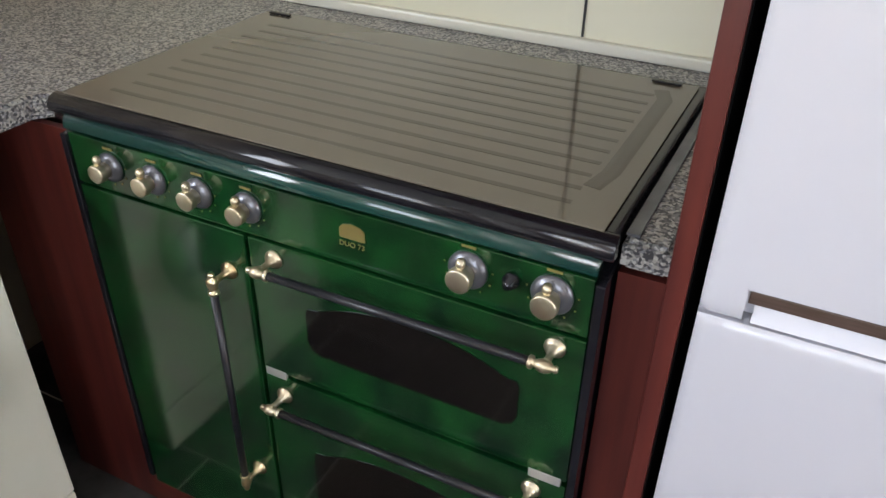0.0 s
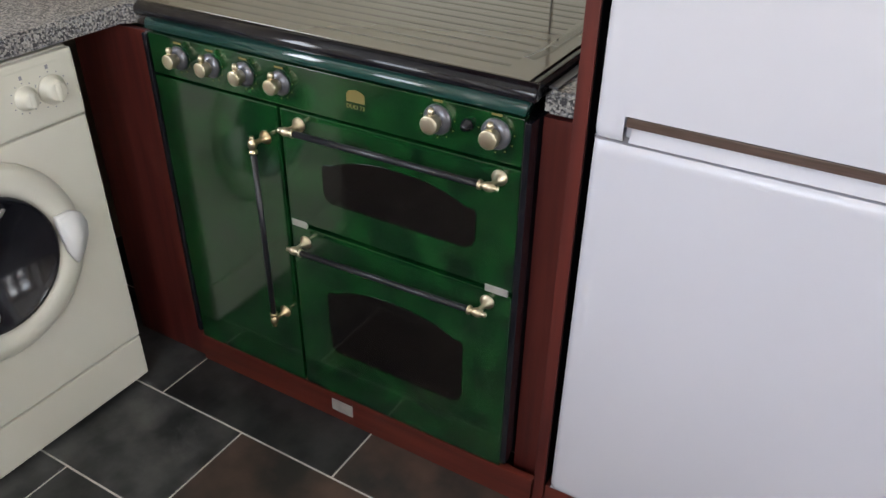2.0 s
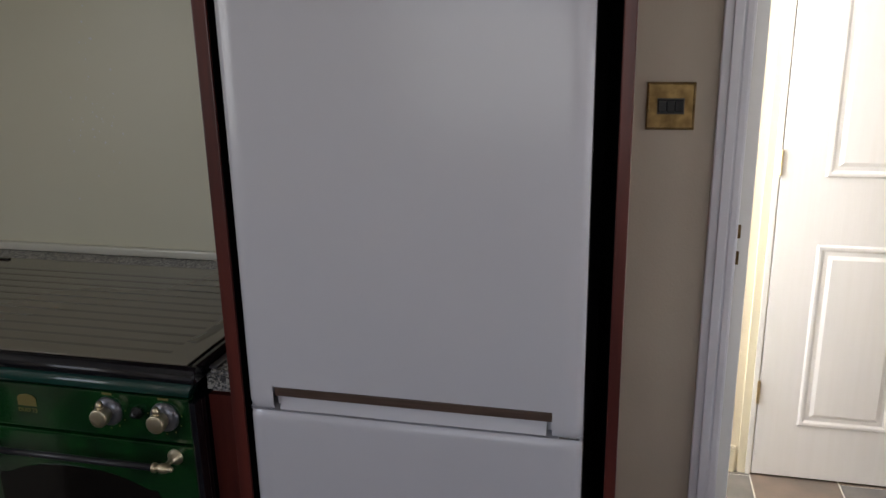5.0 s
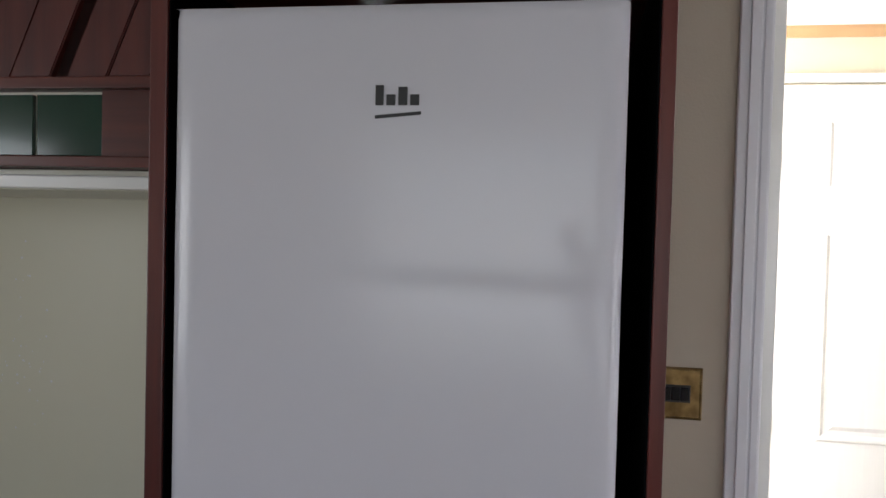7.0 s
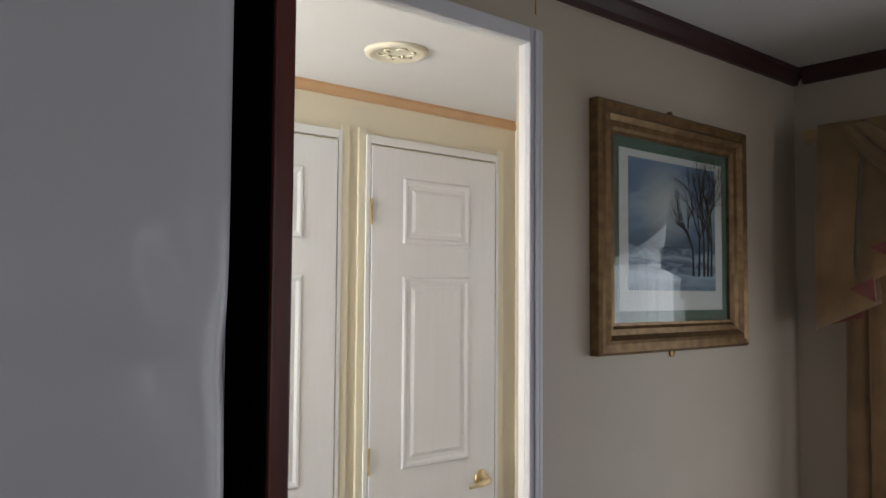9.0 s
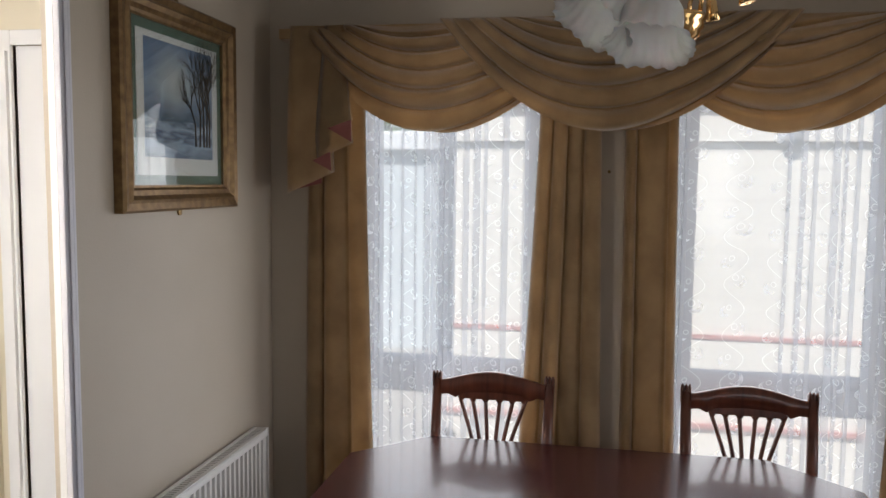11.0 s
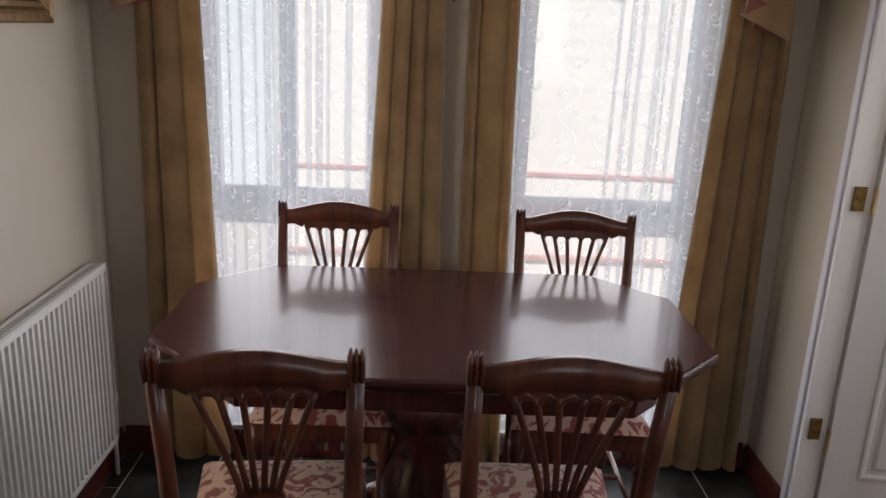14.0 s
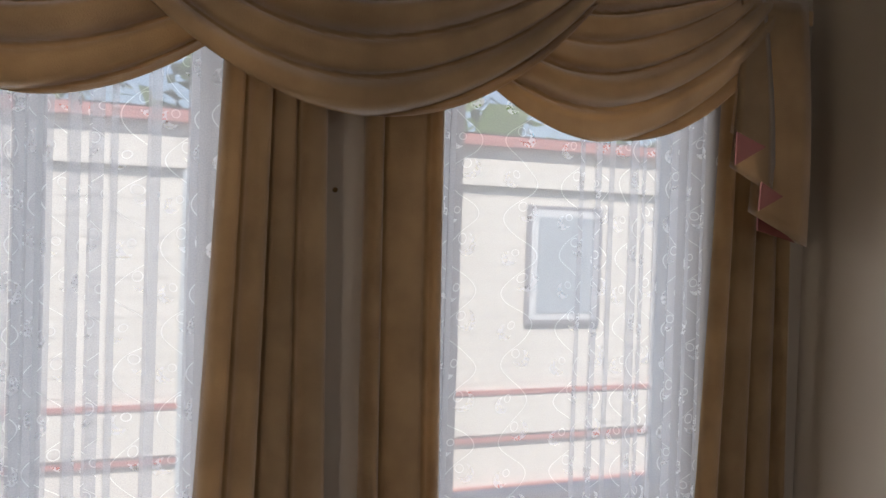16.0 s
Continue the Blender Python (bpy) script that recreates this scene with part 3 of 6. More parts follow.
def doorway_trim(x0, x1, y, top, left, right, head):
    """Grey stepped trim round the doorway on the dining side, with a thin white lining inside."""
    bm = bmesh.new()
    for a, b in ((x0 - left, x0), (x1, x1 + right)):
        w = b - a
        box(bm, a, b, y - 0.014, y, 0, top + head, 0.003)
        box(bm, a + 0.30 * w, a + 0.62 * w, y - 0.019, y - 0.014, 0, top + head - 0.006, 0.002)
        box(bm, a + 0.70 * w, a + 0.92 * w, y - 0.017, y - 0.014, 0, top + head - 0.006, 0.001)
    box(bm, x0, x1, y - 0.014, y, top, top + head, 0.003)
    part("doorway_trim", bm, "trimgrey", kind="structure")
    bm = bmesh.new()
    box(bm, x0 - 0.018, x0 - 0.001, y + 0.0005, y + 0.016, 0, top)
    box(bm, x1 + 0.001, x1 + 0.018, y + 0.0005, y + 0.016, 0, top)
    box(bm, x0 - 0.018, x1 + 0.018, y + 0.0005, y + 0.016, top + 0.001, top + 0.014)
    part("doorway_lining", bm, "white", kind="structure")


structure("door_stop", (1.733, 1.783, NW + 0.043, NW + 0.125, 0, 2.067), "white", 0.002)
doorway_trim(1.752, 2.297, NW, 2.052, 0.055, 0.034, 0.030)
structure("threshold", (1.753, 2.296, NW - 0.012, NW + 0.042, -0.005, 0.012), "white", 0.004)
for z in (0.315, 0.372, 1.03, 1.085):
    structure("strike_plate", (1.7535, 1.7645, NW + 0.0405, NW + 0.0428, z - 0.014, z + 0.014), "antique")


def panel_door(name, w, h, t, cols, rows, label, hinge="left", knob=True):
    """A moulded door, hinged at the local origin, leaf along +x, its face to -y."""
    th = thing(name, (0, 0, 0), label, "door")
    bm = bmesh.new()
    box(bm, 0, w, 0, t, 0.008, h, 0.0015)
    leaf = part("leaf", bm, "door", th)
    bm = bmesh.new()
    for x0, x1 in cols:
        for z0, z1 in rows:
            for sgn, yy in ((-1, 0.0), (1, t)):
                # sunk border and raised field
                o = [(x0, z0), (x1, z0), (x1, z1), (x0, z1)]
                def ring(i, d):
                    return [Vector((p[0] + (i if p[0] == x0 else -i), yy + sgn * d, p[1] + (i if p[1] == z0 else -i))) for p in o]
                rr = [ring(0, 0.0005), ring(0.006, 0.005), ring(0.014, 0.005), ring(0.022, 0.0012), ring(0.034, 0.0012), ring(0.046, 0.006)]
                vs = [[bm.verts.new(v) for v in r] for r in rr]
                for a, b in zip(vs, vs[1:]):
                    for i in range(4):
                        bm.faces.new((a[i], a[(i + 1) % 4], b[(i + 1) % 4], b[i]))
                bm.faces.new(vs[-1])
    bmesh.ops.recalc_face_normals(bm, faces=bm.faces)
    part("moulding", bm, "door", th)
    hx = 0.0
    for z in HINGES[:]:
        b2 = bmesh.new()
        box(b2, hx - 0.004, hx + 0.002, -0.003, 0.020, z - 0.038, z + 0.038)
        tube(b2, [(hx - 0.004, -0.004, z - 0.04), (hx - 0.004, -0.004, z + 0.04)], 0.0045)
        part("hinge", b2, "brass", th, "small brass butt hinge")
    if knob:
        b3 = bmesh.new()
        m = south(w - 0.065, -0.0005, 0.955)
        lathe(b3, [(0.030, 0), (0.031, 0.004), (0.026, 0.010), (0.012, 0.012), (0.010, 0.045), (0.0, 0.047)], m)
        hd = part("handle", b3, "brass", th, "brass lever on a round rose", True)
        b4 = bmesh.new()
        tube(b4, [(w - 0.065, -0.045, 0.955), (w - 0.085, -0.050, 0.955), (w - 0.12, -0.050, 0.950), (w - 0.155, -0.046, 0.946)], [0.008, 0.010, 0.009, 0.006])
        part("lever", b4, "brass", hd, "", True)
    return th


HINGES = [0.31, 1.072, 1.83]
ROWS = [(0.20, 0.82), (1.03, 1.632), (1.735, 1.945)]
d1 = panel_door("door_1", 0.514, 2.035, 0.034, [(0.124, 0.400)], ROWS, "white moulded three-panel door, shut, with brass hinges", "left", False)
d1.matrix_basis = Matrix.Translation((1.990, HN - 0.016, 0))
d2 = panel_door("door_2", 0.526, 2.035, 0.034, [(0.120, 0.405)], ROWS, "white moulded three-panel door, shut, with a brass lever handle")
d2.matrix_basis = Matrix.Translation((2.630, HN - 0.016, 0))
for a, b in ((1.986, 2.508), (2.626, 3.160)):
    bm = bmesh.new()
    for x0, x1 in ((a - 0.016, a), (b, b + 0.014)):
        box(bm, x0, x1, HN - 0.014, HN, 0, 2.068, 0.002)
    box(bm, a, b, HN - 0.014, HN, 2.042, 2.068, 0.002)
    part("door_trim", bm, "white", kind="structure")
    bm = bmesh.new()
    for x0, x1 in ((a - 0.042, a - 0.016), (b + 0.014, b + 0.042)):
        box(bm, x0, x1, HN - 0.010, HN, 0, 2.088, 0.002)
    part("door_trim_yellow", bm, "magnolia", kind="structure")
# end wall of the hall: door with white trim
bm = bmesh.new()
box(bm, 3.255, 3.27, 1.262, 1.325, 0, 2.03, 0.003)
box(bm, 3.240, 3.255, 1.27, 1.30, 0, 1.96, 0.002)
box(bm, 3.255, 3.27, 0.66, 0.70, 0, 2.03, 0.003)
box(bm, 3.256, 3.27, 0.70, 1.262, 1.98, 2.03, 0.003)
part("door_trim_end", bm, "white", kind="structure")
structure("door_end_leaf", (3.285, 3.32, 0.70, 1.262, 0.01, 1.98), "white")
skirting("baseboard_hall", 0.94, 1.934, HN - 0.012, HN, "magnolia")
skirting("baseboard_hall", 2.552, 2.572, HN - 0.012, HN, "magnolia")

# side door to the lounge, standing open
bm = bmesh.new()
for a, b in ((3.027, 3.055), (2.19, 2.233)):
    box(bm, a, b, SW, SW + 0.012, 0, 2.085, 0.003)
box(bm, 2.233, 3.027, SW, SW + 0.012, 2.06, 2.085, 0.003)
part("side_door_trim", bm, "trimgrey", kind="structure")
bm = bmesh.new()
box(bm, 3.011, 3.027, SW - 0.074, SW + 0.002, 0, 2.06)
box(bm, 2.233, 2.249, SW - 0.074, SW + 0.002, 0, 2.06)
box(bm, 2.249, 3.011, SW - 0.074, SW + 0.002, 2.031, 2.047)
part("side_door_lining", bm, "white", kind="structure")
structure("side_threshold", (2.249, 3.011, SW - 0.055, SW - 0.03, -0.004, 0.012), "antique")
d3 = panel_door("door_3", 0.66, 2.02, 0.035, [(0.10, 0.30), (0.36, 0.56)], ROWS, "white moulded panel door, open onto a carpeted room", knob=False)
d3.matrix_basis = pose(2.995, SW - 0.078, 0, 0, 0, -100)
for z in (0.352, 1.078, 1.80):
    structure("side_hinge", (3.004, 3.011, SW - 0.052, SW - 0.018, z - 0.035, z + 0.035), "antique")


# ---- east windows ----
def window(name, ya, yb):
    th = thing(name, (EW + 0.06, (ya + yb) / 2, WZ0), "white plastic framed window with lower light behind net curtains", "window")
    x0, x1 = EW + 0.022, EW + 0.08
    bm = bmesh.new()
    for a, b in ((ya, ya + 0.055), (yb - 0.055, yb)):
        box(bm, x0, x1, a, b, WZ0, WZ1, 0.004)
    box(bm, x0, x1, ya + 0.055, yb - 0.055, WZ0, WZ0 + 0.055, 0.004)
    box(bm, x0, x1, ya + 0.055, yb - 0.055, WZ1 - 0.055, WZ1, 0.004)
    part("frame", bm, "upvc", th)
    bm = bmesh.new()
    box(bm, x0 - 0.006, x1, ya + 0.055, yb - 0.055, 0.845, 0.935, 0.005)
    part("transom", bm, "upvc", th)
    bm = bmesh.new()
    for a, b in ((ya + 0.055, ya + 0.085), (yb - 0.085, yb - 0.055)):
        box(bm, x0 - 0.010, x1 - 0.01, a, b, 0.937, WZ1 - 0.056, 0.004)
    box(bm, x0 - 0.010, x1 - 0.01, ya + 0.085, yb - 0.085, 0.937, 0.962, 0.004)
    box(bm, x0 - 0.010, x1 - 0.01, ya + 0.085, yb - 0.085, WZ1 - 0.086, WZ1 - 0.056, 0.004)
    part("sash", bm, "upvc", th)
    g = bx("pane", (x0 + 0.02, x0 + 0.024, ya + 0.06, yb - 0.06, 0.963, WZ1 - 0.087), "glass", th)
    g2 = bx("pane", (x0 + 0.02, x0 + 0.024, ya + 0.06, yb - 0.06, WZ0 + 0.056, 0.844), "glass", th)
    g.visible_shadow = g2.visible_shadow = False
    bm = bmesh.new()
    box(bm, EW - 0.015, EW + 0.028, ya - 0.015, yb + 0.015, WZ0 - 0.02, WZ0 - 0.001, 0.003)
    part("sill", bm, "upvc", th)
    return th


window("window_1", *WIN[0])
window("window_2", *WIN[1])
bm = bmesh.new()
box(bm, EW + 0.055, EW + 0.072, -0.230, -0.180, 0.963, WZ1 - 0.087)
part("window_mullion", bm, "upvc", kind="structure")

# ---- outdoors ----
structure("ground", (-60, 90, -70, 70, -0.95, -0.85), "grass")
structure("pavement", (3.7, 11.5, -12, 8, -0.85, -0.80), "concrete")
home = thing("neighbouring_house", (7.0, -2.0, -0.8), "cream clad single-storey park home with a red roof edge", "house")
bm = bmesh.new()
z = 0.10
while z < 1.85:
    prism(bm, [(7.0, z), (6.9955, z), (6.9985, z + 0.117), (7.0, z + 0.115)], 1, -9.0, 0.5)
    z += 0.12
box(bm, 7.0, 10.5, -9.0, 0.5, -0.85, 2.20)
part("wall", bm, "cladding", home)
bx("skirt_band", (6.97, 6.999, -9.0, 0.5, 0.10, 0.38), "cladding", home)
bx("red_stripe", (6.955, 6.984, -9.0, 0.5, 0.385, 0.415), "redtrim", home)
bx("red_stripe", (6.955, 6.969, -9.0, 0.5, 0.05, 0.08), "redtrim", home)
bx("red_stripe", (6.955, 6.999, -9.0, 0.5, -0.30, -0.27), "redtrim", home)
bx("eaves_band", (6.94, 6.98, -9.05, 0.55, 1.85, 2.14), "cladding", home)
bx("gutter", (6.86, 6.939, -9.1, 0.6, 2.12, 2.19), "redtrim", home)
bm = bmesh.new()
prism(bm, [(6.86, 2.20), (8.75, 2.45), (10.6, 2.20)], 1, -9.1, 0.6)
part("roof", bm, "redtrim", home)
for y0, y1, z0, z1 in ((-3.50, -2.95, 0.91, 1.70),):
    bx("window_surround", (6.955, 6.986, y0 - 0.03, y1 + 0.03, z0 - 0.03, z1 + 0.03), "greyprint", home, 0.003)
    w = bx("window", (6.95, 6.984, y0, y1, z0, z1), "upvc", home, 0.004)
    bx("pane", (6.945, 6.949, y0 + 0.05, y1 - 0.05, z0 + 0.05, z1 - 0.05), "outglass", w)
door = bx("door", (6.945, 6.984, -1.40, -0.58, -0.38, 1.84), "outdoor_blue", home, 0.006)
bx("door_glass", (6.940, 6.9445, -1.28, -0.70, 0.55, 1.72), "outglass", door)
bx("door_handle", (6.90, 6.9445, -0.68, -0.64, 0.42, 0.46), "upvc", door, 0.004)
far = thing("far_home", (12.0, 5.0, -0.85), "pale blue single-storey home beyond the lawn", "house")
bx("wall", (11.5, 15.0, 1.2, 11.0, -0.86, 1.95), "outdoor_blue", far)
bx("roof", (11.3, 15.2, 1.0, 11.2, 1.951, 2.20), "upvc", far, 0.02)
for y0 in (2.2, 4.4, 7.0):
    w = bx("window", (11.47, 11.499, y0, y0 + 1.1, 0.3, 1.4), "upvc", far, 0.004)
    bx("pane", (11.462, 11.469, y0 + 0.07, y0 + 1.03, 0.37, 1.33), "outglass", w)
bulk = thing("outdoor_wall_lamp", (6.93, -2.04, 1.88), "oval caged bulkhead lamp on the wall of the next home", "lamp")
bm = bmesh.new()
lathe(bm, [(0.09, 0), (0.09, 0.03), (0.07, 0.035), (0.065, 0.07), (0.03, 0.095), (0, 0.10)], Matrix.Translation((6.939, -2.04, 1.95)) @ pose(0, 0, 0, 0, -90, 0) @ Matrix.Diagonal((1.5, 1, 1, 1)))
part("body", bm, "upvc", bulk, smooth=True)
steps = thing("outdoor_steps", (6.6, 0.9, -0.8), "pale concrete steps beside the next home", "steps")
bx("tread", (6.1, 6.95, 0.4, 1.4, -0.8, -0.6), "concrete", steps, 0.01)
bx("tread", (6.4, 6.95, 0.4, 1.4, -0.6, -0.4), "concrete", steps, 0.01)
tree = thing("hedge_tree", (14, -2, -0.85), "leafy green trees behind the next home", "tree")
for y in (-9, -4.5, -0.5, 4):
    part("trunk", tube(bmesh.new(), [(14, y, -0.9), (14.1, y + 0.1, 1.2), (14, y, 3.2)], [0.2, 0.14, 0.06], 8), "bark", tree)
bm = bmesh.new()
for i in range(2600):
    y = random.uniform(-13, 8)
    p = Vector((14 + random.gauss(0, 0.8), y, random.uniform(0.2, 3.4 + 2.4 * math.exp(-((y - 0.6) / 2.2) ** 2) + 0.4 * math.sin(y * 1.9)) ))
    a, b = Vector([random.gauss(0, 0.14) for _ in range(3)]), Vector([random.gauss(0, 0.14) for _ in range(3)])
    bm.faces.new([bm.verts.new(p + q) for q in (a, b, -a, -b)])
part("crown", bm, "leaf", tree, kind="stuff")


# ---- kitchen ----
cooker = thing("range_cooker", (0.41, 0.2, 0), "mottled green range cooker with brass rails between grey worktops", "cooker")
CX0, CX1, CF = -0.050, 0.832, -0.100
bx("body", (CX0, CX1, CF + 0.022, 0.43, 0.105, 0.872), "blackenamel", cooker, 0.003)
bx("side_trim", (CX0 - 0.002, CX0 + 0.010, CF - 0.004, CF + 0.02, 0.10, 0.874), "blackenamel", cooker, 0.002)
bx("side_trim", (CX1 - 0.010, CX1 + 0.002, CF - 0.004, CF + 0.02, 0.10, 0.874), "blackenamel", cooker, 0.002)
bx("control_panel", (CX0 + 0.012, CX1 - 0.012, CF, CF + 0.021, 0.792, 0.878), "green", cooker, 0.002)
bm = bmesh.new()
prism(bm, [(CF, 0.882), (CF - 0.004, 0.886), (CF + 0.000, 0.902), (CF + 0.010, 0.908), (CF + 0.03, 0.909), (CF + 0.03, 0.882)], 0, CX0 + 0.010, CX1 - 0.010, 0.001)
part("upper_band", bm, "greenband", cooker, "dark teal enamel band", True)
bm = bmesh.new()
prism(bm, [(CF + 0.004, 0.9095), (CF - 0.006, 0.911), (CF - 0.011, 0.916), (CF - 0.012, 0.922), (CF - 0.009, 0.929), (CF - 0.004, 0.9345), (CF + 0.004, 0.938), (CF + 0.012, 0.938), (CF + 0.012, 0.9095)], 0, CX0 - 0.004, CX1 + 0.006, 0.001)
part("front_roll", bm, "blackenamel", cooker, "rounded black front edge", True)
# glass lid
bm = bmesh.new()
box(bm, CX0 + 0.0, CX1 - 0.0, CF + 0.0125, 0.427, 0.905, 0.937, 0.003)
part("lid_frame", bm, "blackenamel", cooker)
bx("lid_glass", (CX0 + 0.012, CX1 - 0.012, CF + 0.008, 0.418, 0.9384, 0.941), "hob", cooker, 0.001, "smoky brown glass lid")
for i in range(11):
    y = -0.052 + i * 0.039
    bm = bmesh.new()
    box(bm, 0.02 + 0.008 * (i % 2), 0.765, y, y + 0.009, 0.9411, 0.9415)
    part("lid_stripe", bm, "hobstripe", cooker)
bm = bmesh.new()
tube(bm, [(0.775, 0.0, 0.9412), (0.785, 0.05, 0.9412), (0.785, 0.33, 0.9412), (0.77, 0.37, 0.9412)], 0.0006, 6, rx=0.012)
part("lid_stripe", bm, "hobstripe", cooker)
for x in (0.0, 0.77):
    bx("lid_hinge", (x - 0.024, x + 0.024, 0.400, 0.411, 0.9415, 0.9455), "blackenamel", cooker, 0.002)
bx("back_rail", (CX0, CX1, 0.4275, 0.437, 0.918, 0.936), "blackenamel", cooker, 0.002)
bx("edge_strip", (CX1 + 0.004, CX1 + 0.020, CF + 0.05, 0.43, 0.9175, 0.921), "greyknob", cooker)


def cooker_knob(x, z, big=False):
    r = 0.0245 if not big else 0.0275
    bm = bmesh.new()
    lathe(bm, [(r, 0), (r, 0.003), (r * 0.93, 0.006), (r * 0.72, 0.010), (0.6 * r, 0.011), (0, 0.011)], south(x, CF - 0.0005, z), 32)
    k = part("knob", bm, "greyknob", cooker, "round grey bezel with a brass knob", True)
    bm = bmesh.new()
    c = 0.62 * r
    lathe(bm, [(0.80 * c, 0), (0.86 * c, 0.010), (0.98 * c, 0.0115), (c, 0.013), (c, 0.0215), (0.96 * c, 0.0235), (0.88 * c, 0.0240), (0.5 * c, 0.0247), (0.0, 0.0249)], south(x, CF - 0.010, z), 28)
    lathe(bm, [(0.0050, 0), (0.0050, 0.007), (0.0064, 0.010), (0.0066, 0.0145), (0.0045, 0.019), (0, 0.020)], Matrix.Translation((x, CF - 0.024, z + 0.55 * c)), 14)
    part("cap", bm, "silverbrass", k, "worn brass cap", True)
    bm = bmesh.new()
    for a in range(-3, 4):
        t = radians(a * 32)
        cx, cz = x + (r + 0.006) * math.sin(t), z - (r + 0.006) * math.cos(t)
        box(bm, cx - 0.0012, cx + 0.0012, CF - 0.0012, CF - 0.0005, cz - 0.0012, cz + 0.0012)
    part("dial_mark", bm, "gold", k)
    bm = bmesh.new()
    box(bm, x - 0.010, x + 0.010, CF - 0.0012, CF - 0.0005, z + r + 0.004, z + r + 0.008)
    part("dial_word", bm, "gold", k)


for x in (0.046, 0.134, 0.222, 0.311):
    cooker_knob(x, 0.837)
for x in (0.659, 0.771):
    cooker_knob(x, 0.842, True)
bm = bmesh.new()
lathe(bm, [(0.011, 0), (0.011, 0.006), (0.007, 0.007), (0.007, 0.016), (0.0, 0.018)], south(0.718, CF - 0.0005, 0.846), 16)
part("ignition_button", bm, "blackenamel", cooker, "", True)
bm = bmesh.new()
prism(bm, [(0.467, 0.835), (0.507, 0.835), (0.507, 0.850), (0.501, 0.856), (0.487, 0.859), (0.473, 0.856), (0.467, 0.850)], 1, CF - 0.0016, CF - 0.0004)
part("badge", bm, "gold", cooker, "plain gold badge")
words("badge_text", "DUO 73", 0.0115, south(0.486, CF - 0.0006, 0.822), "gold", cooker)


def arch_outline(x0, x1, z0, z1, r=0.022, rise=0.035):
    o = [(x0 + r, z0), (x1 - r, z0), (x1 - 0.3 * r, z0 + 0.3 * r), (x1, z0 + r), (x1, z1 - rise * 1.2), (x1 - 0.2 * r, z1 - rise * 0.9)]
    n = 18
    for i in range(n + 1):
        u = i / n
        x = x1 - r - (x1 - x0 - 2 * r) * u
        o.append((x, z1 - rise * abs(2 * u - 1) ** 2.4 * 0.85))
    o += [(x0 + 0.2 * r, z1 - rise * 0.9), (x0, z1 - rise * 1.2), (x0, z0 + r), (x0 + 0.3 * r, z0 + 0.3 * r)]
    return o


def oven_door(x0, x1, z0, z1, glass, label):
    bm = bmesh.new()
    box(bm, x0, x1, CF, CF + 0.021, z0, z1, 0.0025)
    d = part("oven_door", bm, "green", cooker, label)
    if glass:
        bm = bmesh.new()
        prism(bm, arch_outline(*glass), 1, CF - 0.0012, CF - 0.0002)
        part("window", bm, "ovenglass", d, "black arched oven glass")
    return d


def finial(bm, x, z, dx, dz, y0=None):
    """Turned bracket: a round rose, a stalk out from the door and a turned end along (dx, dz)."""
    lathe(bm, [(0.0150, 0), (0.0150, 0.0025), (0.0128, 0.003), (0.0128, 0.0055), (0.0105, 0.006), (0.0098, 0.0085), (0.0062, 0.012), (0.0048, 0.020), (0.0052, 0.028), (0.0068, 0.034)], south(x, CF - 0.0003, z), 18)
    m = Matrix.Translation((x, CF - 0.040, z)) @ Vector((dx, 0, dz)).to_track_quat("Z", "Y").to_matrix().to_4x4()
    lathe(bm, [(0.0, -0.0185), (0.0045, -0.0175), (0.0055, -0.0145), (0.0040, -0.0115), (0.0070, -0.0085), (0.0090, -0.003), (0.0090, 0.003), (0.0070, 0.0085), (0.0052, 0.011), (0.0060, 0.013), (0.0088, 0.0145), (0.0092, 0.019), (0.0078, 0.020), (0.0, 0.0205)], m, 20)


def rail(p, q, door, mat="silverbrass"):
    bm = bmesh.new()
    v = (Vector((q[0] - p[0], 0, q[1] - p[1]))).normalized()
    tube(bm, [(p[0] + v.x * 0.015, CF - 0.040, p[1] + v.z * 0.015), (q[0] - v.x * 0.015, CF - 0.040, q[1] - v.z * 0.015)], 0.0064, 14)
    r = part("rail", bm, "railblack", door, "black enamelled rail", True)
    for a, w in ((p, v), (q, -v)):
        bm = bmesh.new()
        finial(bm, a[0], a[1], w.x, w.z)
        part("rail_bracket", bm, mat, door, "turned brass bracket", True)


dl = oven_door(CX0 + 0.012, 0.295, 0.085, 0.786, None, "tall plain green cupboard door")
rail((0.258, 0.712), (0.258, 0.278), dl, "brass")
du = oven_door(0.302, CX1 - 0.012, 0.536, 0.786, (0.396, 0.740, 0.604, 0.719), "green upper oven door with an arched window")
rail((0.348, 0.760), (0.782, 0.764), du)
dd = oven_door(0.302, CX1 - 0.012, 0.085, 0.527, (0.386, 0.722, 0.216, 0.412), "green lower oven door with an arched window")
rail((0.338, 0.490), (0.771, 0.500), dd)
for x0, x1 in ((0.305, 0.345), (0.764, 0.812)):
    bx("hinge_plate", (x0, x1, CF - 0.001, CF + 0.004, 0.524, 0.540), "label", cooker, 0.001, "worn steel hinge plate")

